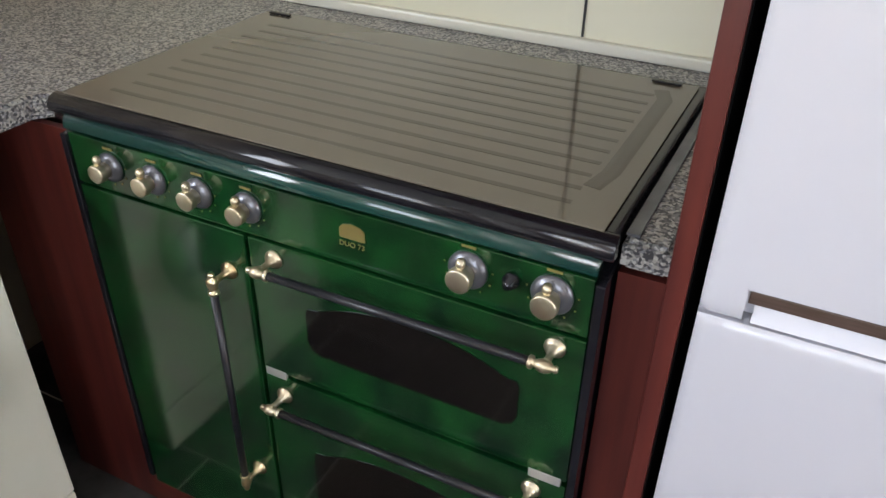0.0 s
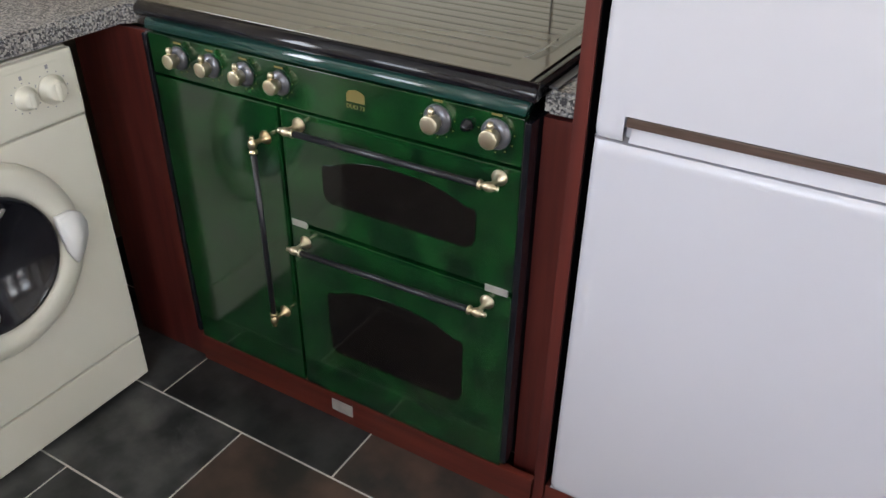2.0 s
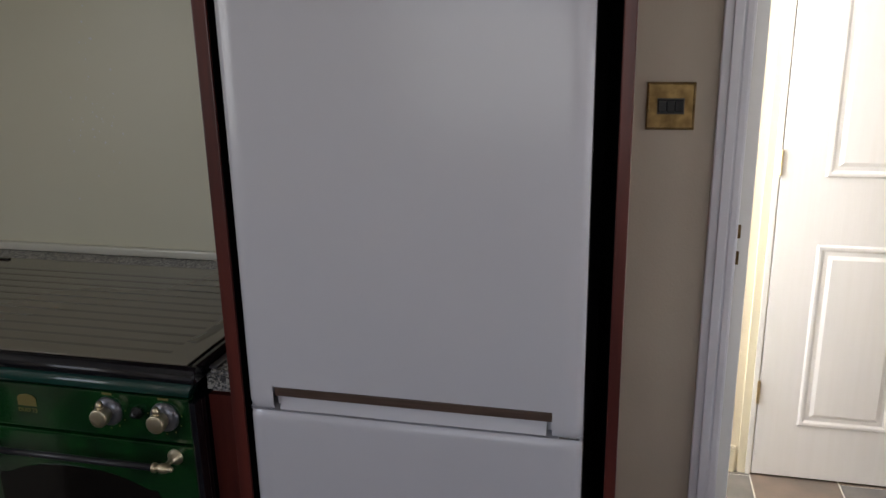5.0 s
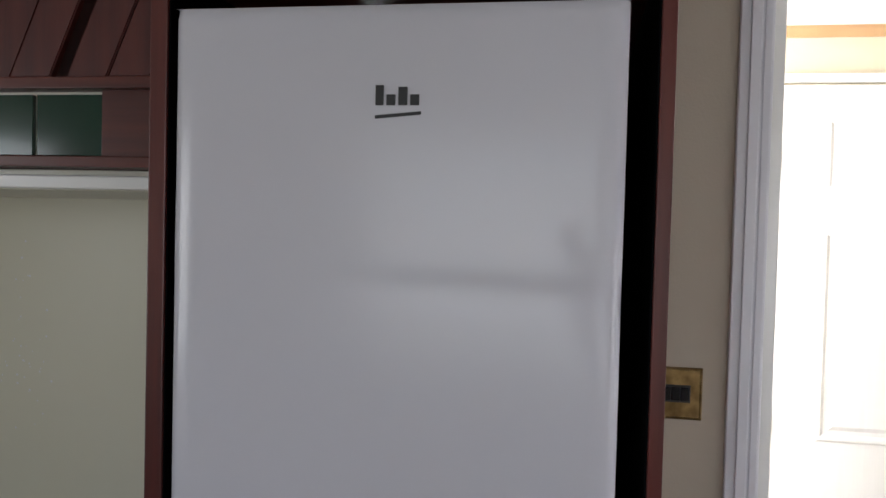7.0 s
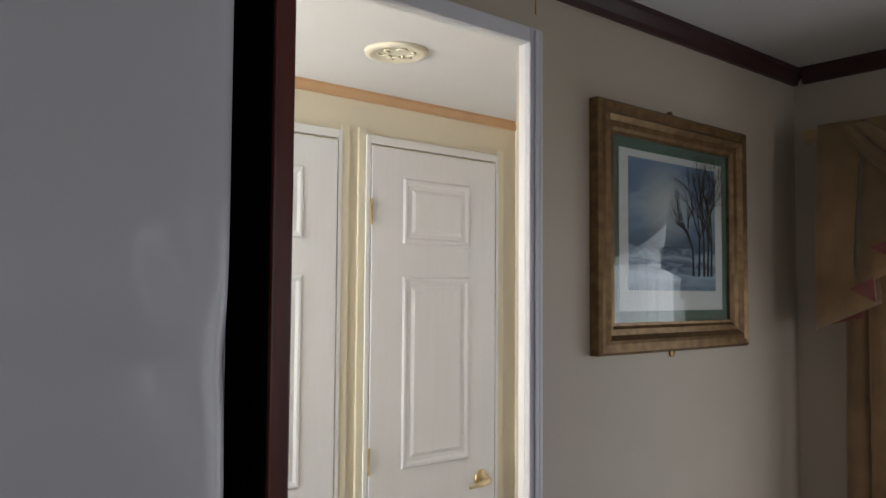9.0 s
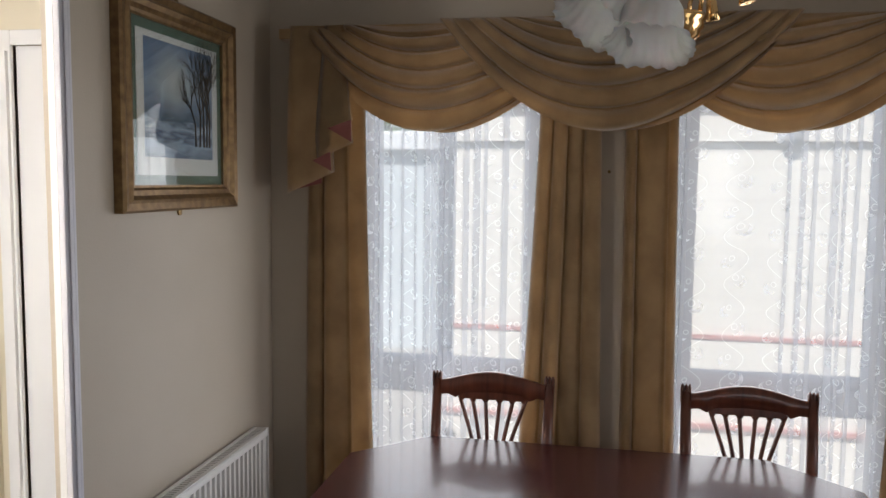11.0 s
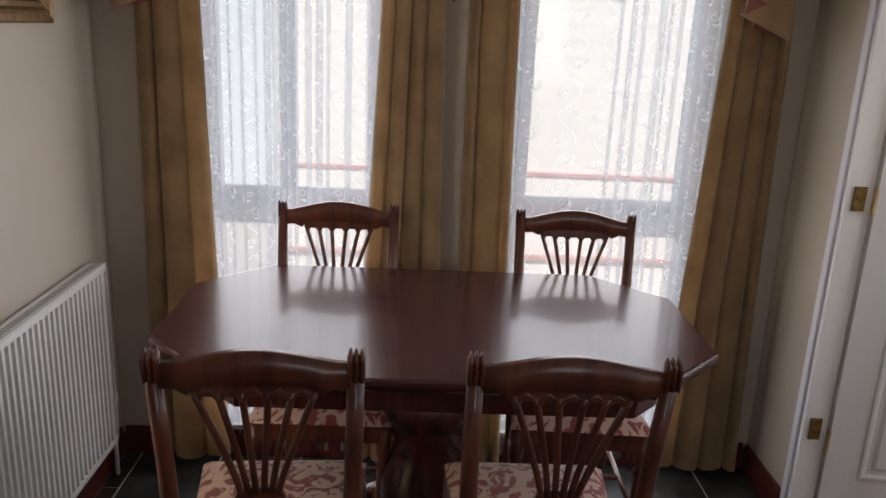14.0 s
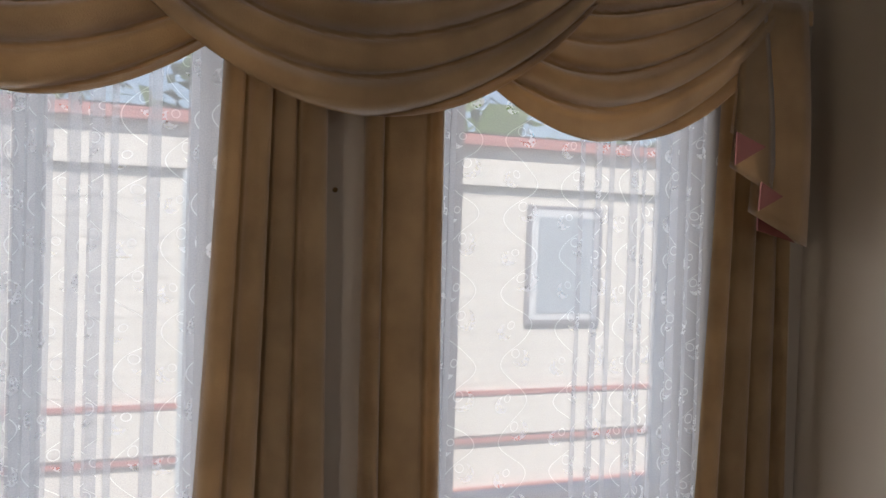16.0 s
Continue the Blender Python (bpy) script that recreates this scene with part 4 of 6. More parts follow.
bx("corner_panel", (-0.30, -0.052, -0.088, -0.074, 0.0, 0.872), "redwood").name = "corner_panel"
tagged(bpy.data.objects["corner_panel"], "dark red filler panel between washing machine and cooker", "panel")
pl = bx("plinth", (-0.050, 0.895, -0.098, -0.082, 0.0, 0.080), "redwood_h")
tagged(pl, "dark red wood-effect plinth below the cooker", "plinth")
bx("maker_label", (0.372, 0.432, -0.0995, -0.0982, 0.028, 0.062), "label", pl, 0, "blank silver label")
fp = bx("filler_panel", (0.836, 0.893, -0.060, -0.044, 0.0, 0.872), "redwood")
tagged(fp, "narrow dark red panel between the cooker and the fridge housing", "panel")


def worktop(name, outline, label):
    bm = bmesh.new()
    prism(bm, outline, 2, 0.877, 0.917, 0.006)
    return tagged(part(name, bm, "granite"), label, "worktop")


worktop("worktop", [(-0.73, 0.57), (-0.73, -2.0), (-0.118, -2.0), (-0.118, -0.095), (-0.098, -0.068), (-0.053, -0.068), (-0.053, 0.440), (0.836, 0.440), (0.836, -0.060), (0.893, -0.060), (0.893, 0.57)], "speckled grey laminate worktop fitted round the green cooker")
bx("worktop_seam", (-0.098, -0.055, -0.071, -0.0684, 0.878, 0.916), "steel", bpy.data.objects["worktop"], 0.0008)
ws = bx("wall_seal", (-0.73, 0.893, 0.556, 0.574, 0.9175, 0.940), "applwhite", None, 0.005)
tagged(ws, "cream sealing strip behind the worktop", "trim", kind="structure")
bx("panel_joint", (0.540, 0.568, 0.5715, 0.5745, 0.941, 1.60), "splash", None, 0.001, kind="structure")
bx("panel_joint_gap", (0.5685, 0.5725, 0.571, 0.5745, 0.941, 1.60), "print", None, 0, kind="structure")

# wall unit over the cooker
unit = thing("wall_unit", (0.45, 0.35, 1.66), "dark red wall unit with slatted rack and green tiles", "cupboard")
bx("lower_rail", (-0.10, 0.905, 0.02, 0.06, 1.687, 1.703), "redwood_h", unit, 0.002)
bx("upper_rail", (-0.10, 0.905, 0.02, 0.06, 1.801, 1.818), "redwood_h", unit, 0.002)
bx("end_panel", (0.745, 0.905, 0.04, 0.055, 1.703, 1.801), "redwood_h", unit)
bx("back_panel", (-0.10, 0.745, 0.056, 0.075, 1.703, 1.801), "applwhite", unit)
for i in range(7):
    x = 0.633 - i * 0.115
    bx("green_tile", (x, x + 0.108, 0.047, 0.055, 1.705, 1.796), "darkgreen_tile", unit, 0.001)
bx("carcass", (-0.10, 0.905, 0.33, 0.60, 1.69, 2.15), "redwood", unit)
bx("top_board", (-0.10, 0.905, 0.02, 0.33, 2.135, 2.15), "redwood_h", unit)
bx("bottom_board", (-0.10, 0.905, 0.06, 0.33, 1.687, 1.699), "redwood_h", unit)
for i in range(10):
    x = 0.76 - i * 0.080
    bm = bmesh.new()
    prism(bm, [(x, 1.819), (x + 0.066, 1.819), (x + 0.200, 2.134), (x + 0.134, 2.134)], 1, 0.030 + 0.016 * (i % 2), 0.044 + 0.016 * (i % 2), 0.002)
    part("slat", bm, "redwood", unit)
hood = thing("cooker_hood", (0.45, 0.3, 1.62), "slim cream cooker hood under the dark red wall unit", "hood")
bx("body", (0.0, 0.86, 0.07, 0.58, 1.654, 1.686), "applwhite", hood, 0.003)
bx("front_edge", (0.0, 0.865, 0.045, 0.069, 1.656, 1.676), "white", hood, 0.003)
bx("switch", (0.83, 0.85, 0.040, 0.045, 1.661, 1.669), "steel", hood, 0.001)

# fridge housing
hs = thing("fridge_housing", (1.22, 0.2, 0), "tall dark red wooden housing round the fridge freezer", "cupboard")
bx("side_panel", (0.897, 0.921, -0.092, 0.60, 0, 2.15), "redwood", hs, 0.002)
bx("side_panel", (1.5275, 1.545, -0.092, 0.60, 0, 2.15), "redwood", hs, 0.002)
# thin black sheets and back board paint the gap's shade
bx("side_shade", (0.9215, 0.923, -0.088, 0.58, 0.05, 2.12), "black", hs)
bx("side_shade", (1.5258, 1.5271, -0.088, 0.58, 0.05, 2.12), "black", hs)
bx("top_panel", (0.921, 1.5275, -0.088, 0.60, 1.935, 2.15), "redwood_h", hs, 0.001)
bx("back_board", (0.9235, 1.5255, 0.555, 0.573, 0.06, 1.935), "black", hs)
bx("base_board", (0.921, 1.5275, -0.088, 0.58, 0.0, 0.075), "redwood_h", hs, 0.002)

fz = thing("fridge_freezer", (1.215, 0.2, 0.075), "white fridge freezer, dented upper door, inside a dark red housing", "fridge freezer")
FX0, FX1, FF = 0.936, 1.492, -0.102
bx("cabinet", (FX0 + 0.004, FX1 - 0.004, FF + 0.062, 0.50, 0.082, 1.874), "fridge", fz, 0.004)
SPL = 0.876


def fridge_door(z0, z1, name, label, notch):
    """A door with softly rounded edges; notch: the sunk grip at its foot."""
    xs = [FX0, FX0 + 0.003, FX0 + 0.012, FX0 + 0.035] + [FX0 + 0.035 + (FX1 - FX0 - 0.07) * i / 44 for i in range(1, 44)] + [FX1 - 0.035, FX1 - 0.012, FX1 - 0.003, FX1]
    zs = [z0, z0 + 0.003, z0 + 0.012] + [z0 + 0.012 + (z1 - z0 - 0.024) * i / 96 for i in range(1, 96)] + [z1 - 0.012, z1 - 0.003, z1]
    bm = bmesh.new()

    def face_y(x, z):
        e = min(x - FX0, FX1 - x)
        f = min(z - z0, z1 - z)
        y = FF
        for d, r, a in ((e, 0.014, 0.010), (f, 0.012, 0.006)):
            if d < r:
                y += a * (1 - d / r) ** 2
        if name == "upper_door":
            # dents and a soft crease
            crease = 1.545 - 0.02 * (x - FX0)
            y += 0.0022 * math.exp(-((z - crease) / 0.020) ** 2) * max(0, min(1, (x - 1.0) / 0.3)) ** 0.7
            y -= 0.0016 * math.exp(-((z - crease - 0.05) / 0.05) ** 2) * (0.4 + 0.6 * max(0, (x - 1.1) / 0.4))
            y += 0.0045 * math.exp(-((z - 1.535) / 0.06) ** 2 - ((x - FX1) / 0.05) ** 2)
            for dx, dz, depth, wide, tall in ((1.448, 1.602, 0.0042, 0.014, 0.020), (1.476, 1.585, 0.0030, 0.010, 0.045), (1.470, 1.50, 0.0022, 0.012, 0.035), (1.02, 1.545, 0.0016, 0.030, 0.012)):
                q = ((x - dx) / wide + 0.5 * (z - dz) / tall) ** 2 + ((z - dz) / tall) ** 2
                y += depth * math.exp(-q)
        y += 0.0008 * noise.noise((x * 3.1, z * 2.6, z0))
        return y
    g = [[bm.verts.new((x, face_y(x, z), z)) for z in zs] for x in xs]
    for i in range(len(xs) - 1):
        for j in range(len(zs) - 1):
            if notch and xs[i] > FX0 + 0.045 and xs[i + 1] < FX1 - 0.045 and zs[j + 1] < z0 + 0.052:
                continue
            bm.faces.new((g[i][j], g[i + 1][j], g[i + 1][j + 1], g[i][j + 1]))
    for (a, b, c, d) in ((FX0, FX0, z0, z1), (FX1, FX1, z0, z1)):
        v = [bm.verts.new(p) for p in ((a, FF + 0.013, c), (a, FF + 0.058, c), (a, FF + 0.058, d), (a, FF + 0.013, d))]
        bm.faces.new(v)
    v = [bm.verts.new(p) for p in ((FX0, FF + 0.006, z1), (FX1, FF + 0.006, z1), (FX1, FF + 0.058, z1), (FX0, FF + 0.058, z1))]
    bm.faces.new(v)
    for xa, xb in (((FX0, FX1),) if not notch else ((FX0, FX0 + 0.066), (FX1 - 0.066, FX1))):
        v = [bm.verts.new(p) for p in ((xa, FF + 0.006, z0), (xb, FF + 0.006, z0), (xb, FF + 0.058, z0), (xa, FF + 0.058, z0))]
        bm.faces.new(v)
    bmesh.ops.recalc_face_normals(bm, faces=bm.faces)
    return part(name, bm, "fridge", fz, label, True)


ud = fridge_door(SPL + 0.002, 1.878, "upper_door", "white upper door with small dents", True)
ld = fridge_door(0.085, SPL - 0.003, "lower_door", "white lower door", False)
bx("grip_recess", (FX0 + 0.045, FX1 - 0.045, FF + 0.020, FF + 0.058, SPL + 0.004, SPL + 0.060), "fridge", fz)
bx("cabinet_lid", (1.08, 1.45, -0.03, 0.42, 1.8745, 1.889), "greyknob", fz, 0.002, "grey strip along the top of the cabinet")
bm = bmesh.new()
box(bm, FX0 + 0.048, FX1 - 0.046, FF + 0.002, FF + 0.02, SPL + 0.027, SPL + 0.042, 0.001)
part("grip_strip", bm, "handlestrip", ud, "brown-grey metal strip above the grip")
bm = bmesh.new()
prism(bm, [(FF + 0.004, SPL + 0.002), (FF + 0.019, SPL + 0.030), (FF + 0.019, SPL + 0.002)], 0, FX0 + 0.055, FX1 - 0.055)
part("grip_slope", bm, "fridge", ld)
bx("top_hinge", (FX1 - 0.055, FX1 - 0.006, FF + 0.02, FF + 0.07, 1.879, 1.892), "white", fz, 0.003)
bx("middle_hinge", (FX1 - 0.035, FX1 - 0.004, FF + 0.006, FF + 0.05, SPL - 0.0025, SPL + 0.0015), "steel", fz, 0.0005)
bm = bmesh.new()
x = 1.197
for w, h in ((0.010, 0.024), (0.011, 0.013), (0.011, 0.022), (0.011, 0.013)):
    box(bm, x, x + w, FF - 0.0016, FF + 0.001, 1.757, 1.757 + h, 0.0007)
    x += w + 0.0035
prism(bm, [(1.197, 1.741), (1.253, 1.746), (1.253, 1.750), (1.197, 1.745)], 1, FF - 0.0016, FF + 0.001)
part("badge", bm, "print", ud, "small plain black badge")

# washing machine, facing along +x
wm = thing("washing_machine", (-0.42, -0.52, 0), "cream front-loading washing machine under the worktop", "washing machine")
WX, WY0, WY1 = -0.123, -0.822, -0.224
bx("body", (-0.70, WX - 0.012, WY0, WY1, 0.012, 0.868), "applwhite", wm, 0.004)
bx("front_panel", (WX - 0.012, WX, WY0, WY1, 0.136, 0.722), "applwhite", wm, 0.004)
bx("kick_panel", (WX - 0.012, WX - 0.001, WY0, WY1, 0.012, 0.130), "applwhite", wm, 0.004)
cp = bx("control_panel", (WX - 0.012, WX + 0.004, WY0, WY1, 0.727, 0.866), "applwhite", wm, 0.006)
bm = bmesh.new()
prism(bm, [(WY0 + 0.20, 0.742), (WY1 - 0.060, 0.742), (WY1 - 0.036, 0.752), (WY1 - 0.026, 0.772), (WY1 - 0.026, 0.850), (WY0 + 0.20, 0.850)], 0, WX + 0.004, WX + 0.0052, 0.0004)
part("fascia", bm, "applwhite", cp, "slightly raised cream fascia")
for y, r in ((-0.288, 0.030), (-0.346, 0.024)):
    bm = bmesh.new()
    lathe(bm, [(r, 0), (r, 0.004), (r * 0.75, 0.006), (r * 0.68, 0.020), (r * 0.55, 0.023), (0, 0.0235)], east(WX + 0.0055, y, 0.797), 28)
    k = part("dial", bm, "applwhite", cp, "cream plastic dial", True)
    bm = bmesh.new()
    box(bm, WX + 0.018, WX + 0.032, y - 0.006, y + 0.006, 0.797 - r * 0.62, 0.797 + r * 0.62, 0.003)
    part("dial_grip", bm, "applwhite", k, "", True)
    bm = bmesh.new()
    for i in range(12):
        a = 2 * math.pi * i / 12
        yy, zz = y + (r + 0.006) * math.cos(a), 0.797 + (r + 0.006) * math.sin(a)
        box(bm, WX + 0.0054, WX + 0.0060, yy - 0.0012, yy + 0.0012, zz - 0.0012, zz + 0.0012)
    box(bm, WX + 0.0054, WX + 0.0060, y - 0.003, y + 0.003, 0.797 + r + 0.012, 0.797 + r + 0.020)
    part("dial_mark", bm, "greyprint", k)
for y in (-0.425, -0.46, -0.495):
    bm = bmesh.new()
    lathe(bm, [(0.012, 0), (0.012, 0.004), (0.009, 0.007), (0, 0.008)], east(WX + 0.0055, y, 0.775), 18)
    part("push_button", bm, "applwhite", cp, "", True)
for y in (-0.44, -0.47):
    bm = bmesh.new()
    lathe(bm, [(0.004, 0), (0.003, 0.001), (0, 0.001)], east(WX + 0.0055, y, 0.81), 12)
    part("indicator", bm, "print", cp)
DC = (-0.515, 0.500)
bm = bmesh.new()
lathe(bm, [(0.213, 0), (0.210, 0.010), (0.200, 0.018), (0.180, 0.024), (0.158, 0.020), (0.146, 0.008), (0.141, -0.03), (0.136, -0.03)], east(WX + 0.0005, *DC), 56)
rim = part("door_ring", bm, "applwhite", wm, "round cream door", True)
bm = bmesh.new()
lathe(bm, [(0.148, 0.004), (0.145, 0.018), (0.136, 0.020), (0.133, 0.006)], east(WX + 0.001, *DC), 48)
part("seal_ring", bm, "blackenamel", rim, "dark rim", True)
bm = bmesh.new()
lathe(bm, [(0.137, -0.012), (0.12, -0.02), (0.06, -0.035), (0.0, -0.04)], east(WX + 0.018, *DC), 40)
part("door_glass", bm, "drumglass", rim, "dark bowl glass with the perforated drum behind", True)
bm = bmesh.new()
for i in range(7):
    for j in range(26):
        a = radians(175 + j * 5.2)
        rr = 0.075 + i * 0.0085
        lathe(bm, [(0.0026, 0), (0, 0.001)], east(WX + 0.0005 - 0.0012 * (7 - i), DC[0] + rr * math.cos(a + i * 0.02), DC[1] + rr * math.sin(a + i * 0.02)), 6)
part("drum_hole", bm, "white", rim, kind="stuff")
bm = bmesh.new()
for a in (60, 150, 260):
    c, s = math.cos(radians(a)), math.sin(radians(a))
    tube(bm, [(WX - 0.020, DC[0] + 0.03 * c, DC[1] + 0.03 * s), (WX - 0.004, DC[0] + 0.085 * c - 0.01 * s, DC[1] + 0.085 * s), (WX + 0.006, DC[0] + 0.122 * c, DC[1] + 0.122 * s)], [0.004, 0.008, 0.005], 8)
part("drum_paddle", bm, "label", rim, "bright steel drum ribs", True)
bm = bmesh.new()
prism(bm, [(-0.372, 0.552), (-0.335, 0.552), (-0.316, 0.540), (-0.308, 0.515), (-0.312, 0.487), (-0.328, 0.455), (-0.350, 0.432), (-0.362, 0.46), (-0.370, 0.51)], 0, WX + 0.020, WX + 0.044, 0.005)
part("door_handle", bm, "white", rim, "cream pull handle", True)

# switch plate
sw = thing("wall_switch", (1.613, NW, 1.337), "antique brass switch plate with beaded edge beside the doorway", "switch")
bx("plate", (1.568, 1.658, NW - 0.006, NW, 1.292, 1.382), "antique", sw, 0.002)
bm = bmesh.new()
for i in range(20):
    u = 1.571 + 0.084 * i / 19
    w_ = 1.295 + 0.084 * i / 19
    for q in ((u, 1.295), (u, 1.379), (1.571, w_), (1.655, w_)):
        bmesh.ops.create_icosphere(bm, subdivisions=1, radius=0.0023, matrix=Matrix.Translation((q[0], NW - 0.0065, q[1])))
part("beading", bm, "antique", sw, "", True)
bx("rocker_frame", (1.588, 1.638, NW - 0.009, NW - 0.0061, 1.322, 1.352), "print", sw, 0.001)
for i in range(3):
    bx("rocker", (1.5905 + i * 0.0155, 1.6045 + i * 0.0155, NW - 0.012, NW - 0.0092, 1.326, 1.348), "blackenamel", sw, 0.001)

# hall ceiling vents
for x, y in ((2.43, 0.96), (3.00, 0.94)):
    v = thing("ceiling_vent", (x, y, CEIL), "round cream scrolled vent in the white hall ceiling", "vent")
    bm = bmesh.new()
    lathe(bm, [(0.082, 0), (0.080, -0.008), (0.066, -0.012), (0.060, -0.006), (0.0, -0.006)], Matrix.Translation((x, y, CEIL - 0.0005)), 32)
    part("ring", bm, "magnolia", v, "", True)
    bm = bmesh.new()
    for i in range(7):
        a = i * 0.9
        c = Vector((x + 0.035 * math.cos(a), y + 0.035 * math.sin(a), CEIL - 0.009))
        tube(bm, [c + Vector((0.014 * math.cos(a * 2 + t), 0.014 * math.sin(a * 2 + t), 0)) for t in (0, 0.8, 1.6, 2.4, 3.2)], 0.003, 6)
    part("scroll", bm, "magnolia", v, "", True)

# ---- dining end ----
# picture
pic = thing("framed_picture", (2.775, NW, 1.72), "gilt framed blue winter river print hanging above the radiator", "picture")
PX0, PX1, PZ0, PZ1 = 2.484, 3.058, 1.460, 1.980
bm = bmesh.new()
prof = [(0, 0.0), (0, 0.022), (0.006, 0.028), (0.022, 0.024), (0.030, 0.030), (0.040, 0.020), (0.052, 0.018), (0.058, 0.012), (0.064, 0.012), (0.064, 0.0)]
loops = []
for ins, d in prof:
    loops.append([bm.verts.new((x, NW - 0.001 - d, z)) for x, z in ((PX0 + ins, PZ0 + ins), (PX1 - ins, PZ0 + ins), (PX1 - ins, PZ1 - ins), (PX0 + ins, PZ1 - ins))])
for a, b in zip(loops, loops[1:]):
    for i in range(4):
        bm.faces.new((a[i], a[(i + 1) % 4], b[(i + 1) % 4], b[i]))
bmesh.ops.recalc_face_normals(bm, faces=bm.faces)
part("frame", bm, "goldframe", pic, "carved gilt frame")
bx("backing", (PX0 + 0.06, PX1 - 0.06, NW - 0.006, NW - 0.001, PZ0 + 0.06, PZ1 - 0.06), "greenmat", pic, 0, "green mount")
bx("mount", (PX0 + 0.088, PX1 - 0.088, NW - 0.0075, NW - 0.0062, PZ0 + 0.088, PZ1 - 0.088), "mat", pic, 0, "cream mount")
bm = bmesh.new()
sheet(bm, 1, 1, lambda u, v: Vector((PX0 + 0.118 + u * (PX1 - PX0 - 0.236), NW - 0.0082, PZ0 + 0.132 + v * (PZ1 - PZ0 - 0.236))), lambda u, v: (u, v))
part("print", bm, "print_scene", pic, "blue winter river print with a bare tree")
bm = bmesh.new()
random.seed(4)


def twig(p, a, l, r, n):
    q = (p[0] + l * math.sin(a), p[1] + l * math.cos(a))
    tube(bm, [(p[0], NW - 0.0088, p[1]), (q[0], NW - 0.0088, q[1])], [r, r * 0.7], 4)
    if n:
        for k in range(3 if n > 2 else 2):
            twig(q, a + random.uniform(-0.6, 0.6), l * random.uniform(0.55, 0.8), r * 0.6, n - 1)


for x, l in ((2.845, 0.060), (2.868, 0.085), (2.890, 0.10), (2.905, 0.08), (2.920, 0.070)):
    twig((x, 1.625), random.uniform(-0.05, 0.05), l, 0.0032, 5)
part("print_tree", bm, "print", pic, "dark bare trees in the print", kind="stuff")
g = bx("glazing", (PX0 + 0.06, PX1 - 0.06, NW - 0.0125, NW - 0.0115, PZ0 + 0.06, PZ1 - 0.06), "glass", pic)
g.visible_shadow = False
for z in (PZ1 + 0.006, PZ0 - 0.006):
    bm = bmesh.new()
    lathe(bm, [(0.009, 0), (0.009, 0.005), (0.0, 0.006)], south(2.765, NW - 0.0005, z), 14)
    part("hook", bm, "antique", pic)

# radiator
rad = thing("radiator", (2.80, 0.35, 0.12), "white ribbed panel radiator below the picture", "radiator")
RX0, RX1, RYF, RZ0, RZ1 = 2.375, 3.188, 0.322, 0.14, 0.752
bm = bmesh.new()
n = 27
x = RX0 + 0.012
ol = [(RX0 + 0.001, RYF + 0.006)]
for i in range(n):
    w_ = (RX1 - RX0 - 0.024) / n
    ol += [(x + 0.10 * w_, RYF + 0.0), (x + 0.50 * w_, RYF + 0.0), (x + 0.62 * w_, RYF + 0.010), (x + 0.92 * w_, RYF + 0.010)]
    x += w_
ol += [(RX1 - 0.001, RYF + 0.006), (RX1 - 0.001, RYF + 0.016), (RX0 + 0.001, RYF + 0.016)]
prism(bm, ol, 2, RZ0 + 0.02, RZ1 - 0.025)
part("ribbed_panel", bm, "rad", rad)
bx("top_rail", (RX0, RX1, RYF - 0.001, RYF + 0.02, RZ1 - 0.026, RZ1 - 0.006), "rad", rad, 0.004)
bx("bottom_rail", (RX0, RX1, RYF - 0.001, RYF + 0.02, RZ0, RZ0 + 0.022), "rad", rad, 0.004)
bx("back_panel", (RX0, RX1, 0.358, 0.371, RZ0, RZ1 - 0.01), "rad", rad, 0.004)
for a, b in ((RX0 - 0.004, RX0), (RX1, RX1 + 0.004)):
    bx("side_cover", (a, b, RYF - 0.002, 0.371, RZ0 + 0.01, RZ1), "rad", rad, 0.001)
bx("grille", (RX0, RX1, RYF - 0.001, RYF + 0.012, RZ1 - 0.005, RZ1), "rad", rad, 0.001)
bx("grille", (RX0, RX1, 0.358, 0.371, RZ1 - 0.005, RZ1), "rad", rad, 0.001)
bm = bmesh.new()
for i in range(62):
    x = RX0 + 0.008 + i * (RX1 - RX0 - 0.016) / 61
    box(bm, x - 0.003, x + 0.003, RYF + 0.012, 0.358, RZ1 - 0.004, RZ1 - 0.001)
part("grille_bar", bm, "rad", rad, kind="stuff")
bm = bmesh.new()
lathe(bm, [(0.017, 0), (0.017, 0.003), (0.010, 0.003), (0.010, 0.010), (0.006, 0.010), (0, 0.011)], Matrix.Translation((RX0 - 0.004, 0.344, RZ1 - 0.045)) @ pose(0, 0, 0, 0, -90, 0), 20)
plug = part("air_valve", bm, "steel", rad, "steel end plug", True)
bm = bmesh.new()
lathe(bm, [(0.021, 0), (0.021, 0.0015), (0.0172, 0.0015), (0.0172, 0)], Matrix.Translation((RX0 - 0.0042, 0.344, RZ1 - 0.045)) @ pose(0, 0, 0, 0, -90, 0), 24)
part("seal", bm, "print", plug, "dark ring seal", True)
bm = bmesh.new()
lathe(bm, [(0.012, 0), (0.014, 0.02), (0.017, 0.03), (0.017, 0.055), (0.012, 0.062), (0, 0.063)], Matrix.Translation((RX1 + 0.022, 0.342, RZ0 + 0.10)), 16)
part("thermostat_head", bm, "white", rad, "", True)
bm = bmesh.new()
tube(bm, [(RX1 + 0.022, 0.342, 0.0), (RX1 + 0.022, 0.342, RZ0 + 0.10)], 0.0075)
tube(bm, [(RX1 + 0.004, 0.342, RZ0 + 0.03), (RX1 + 0.022, 0.342, RZ0 + 0.03)], 0.009)
part("pipe", bm, "white", rad, "", True)
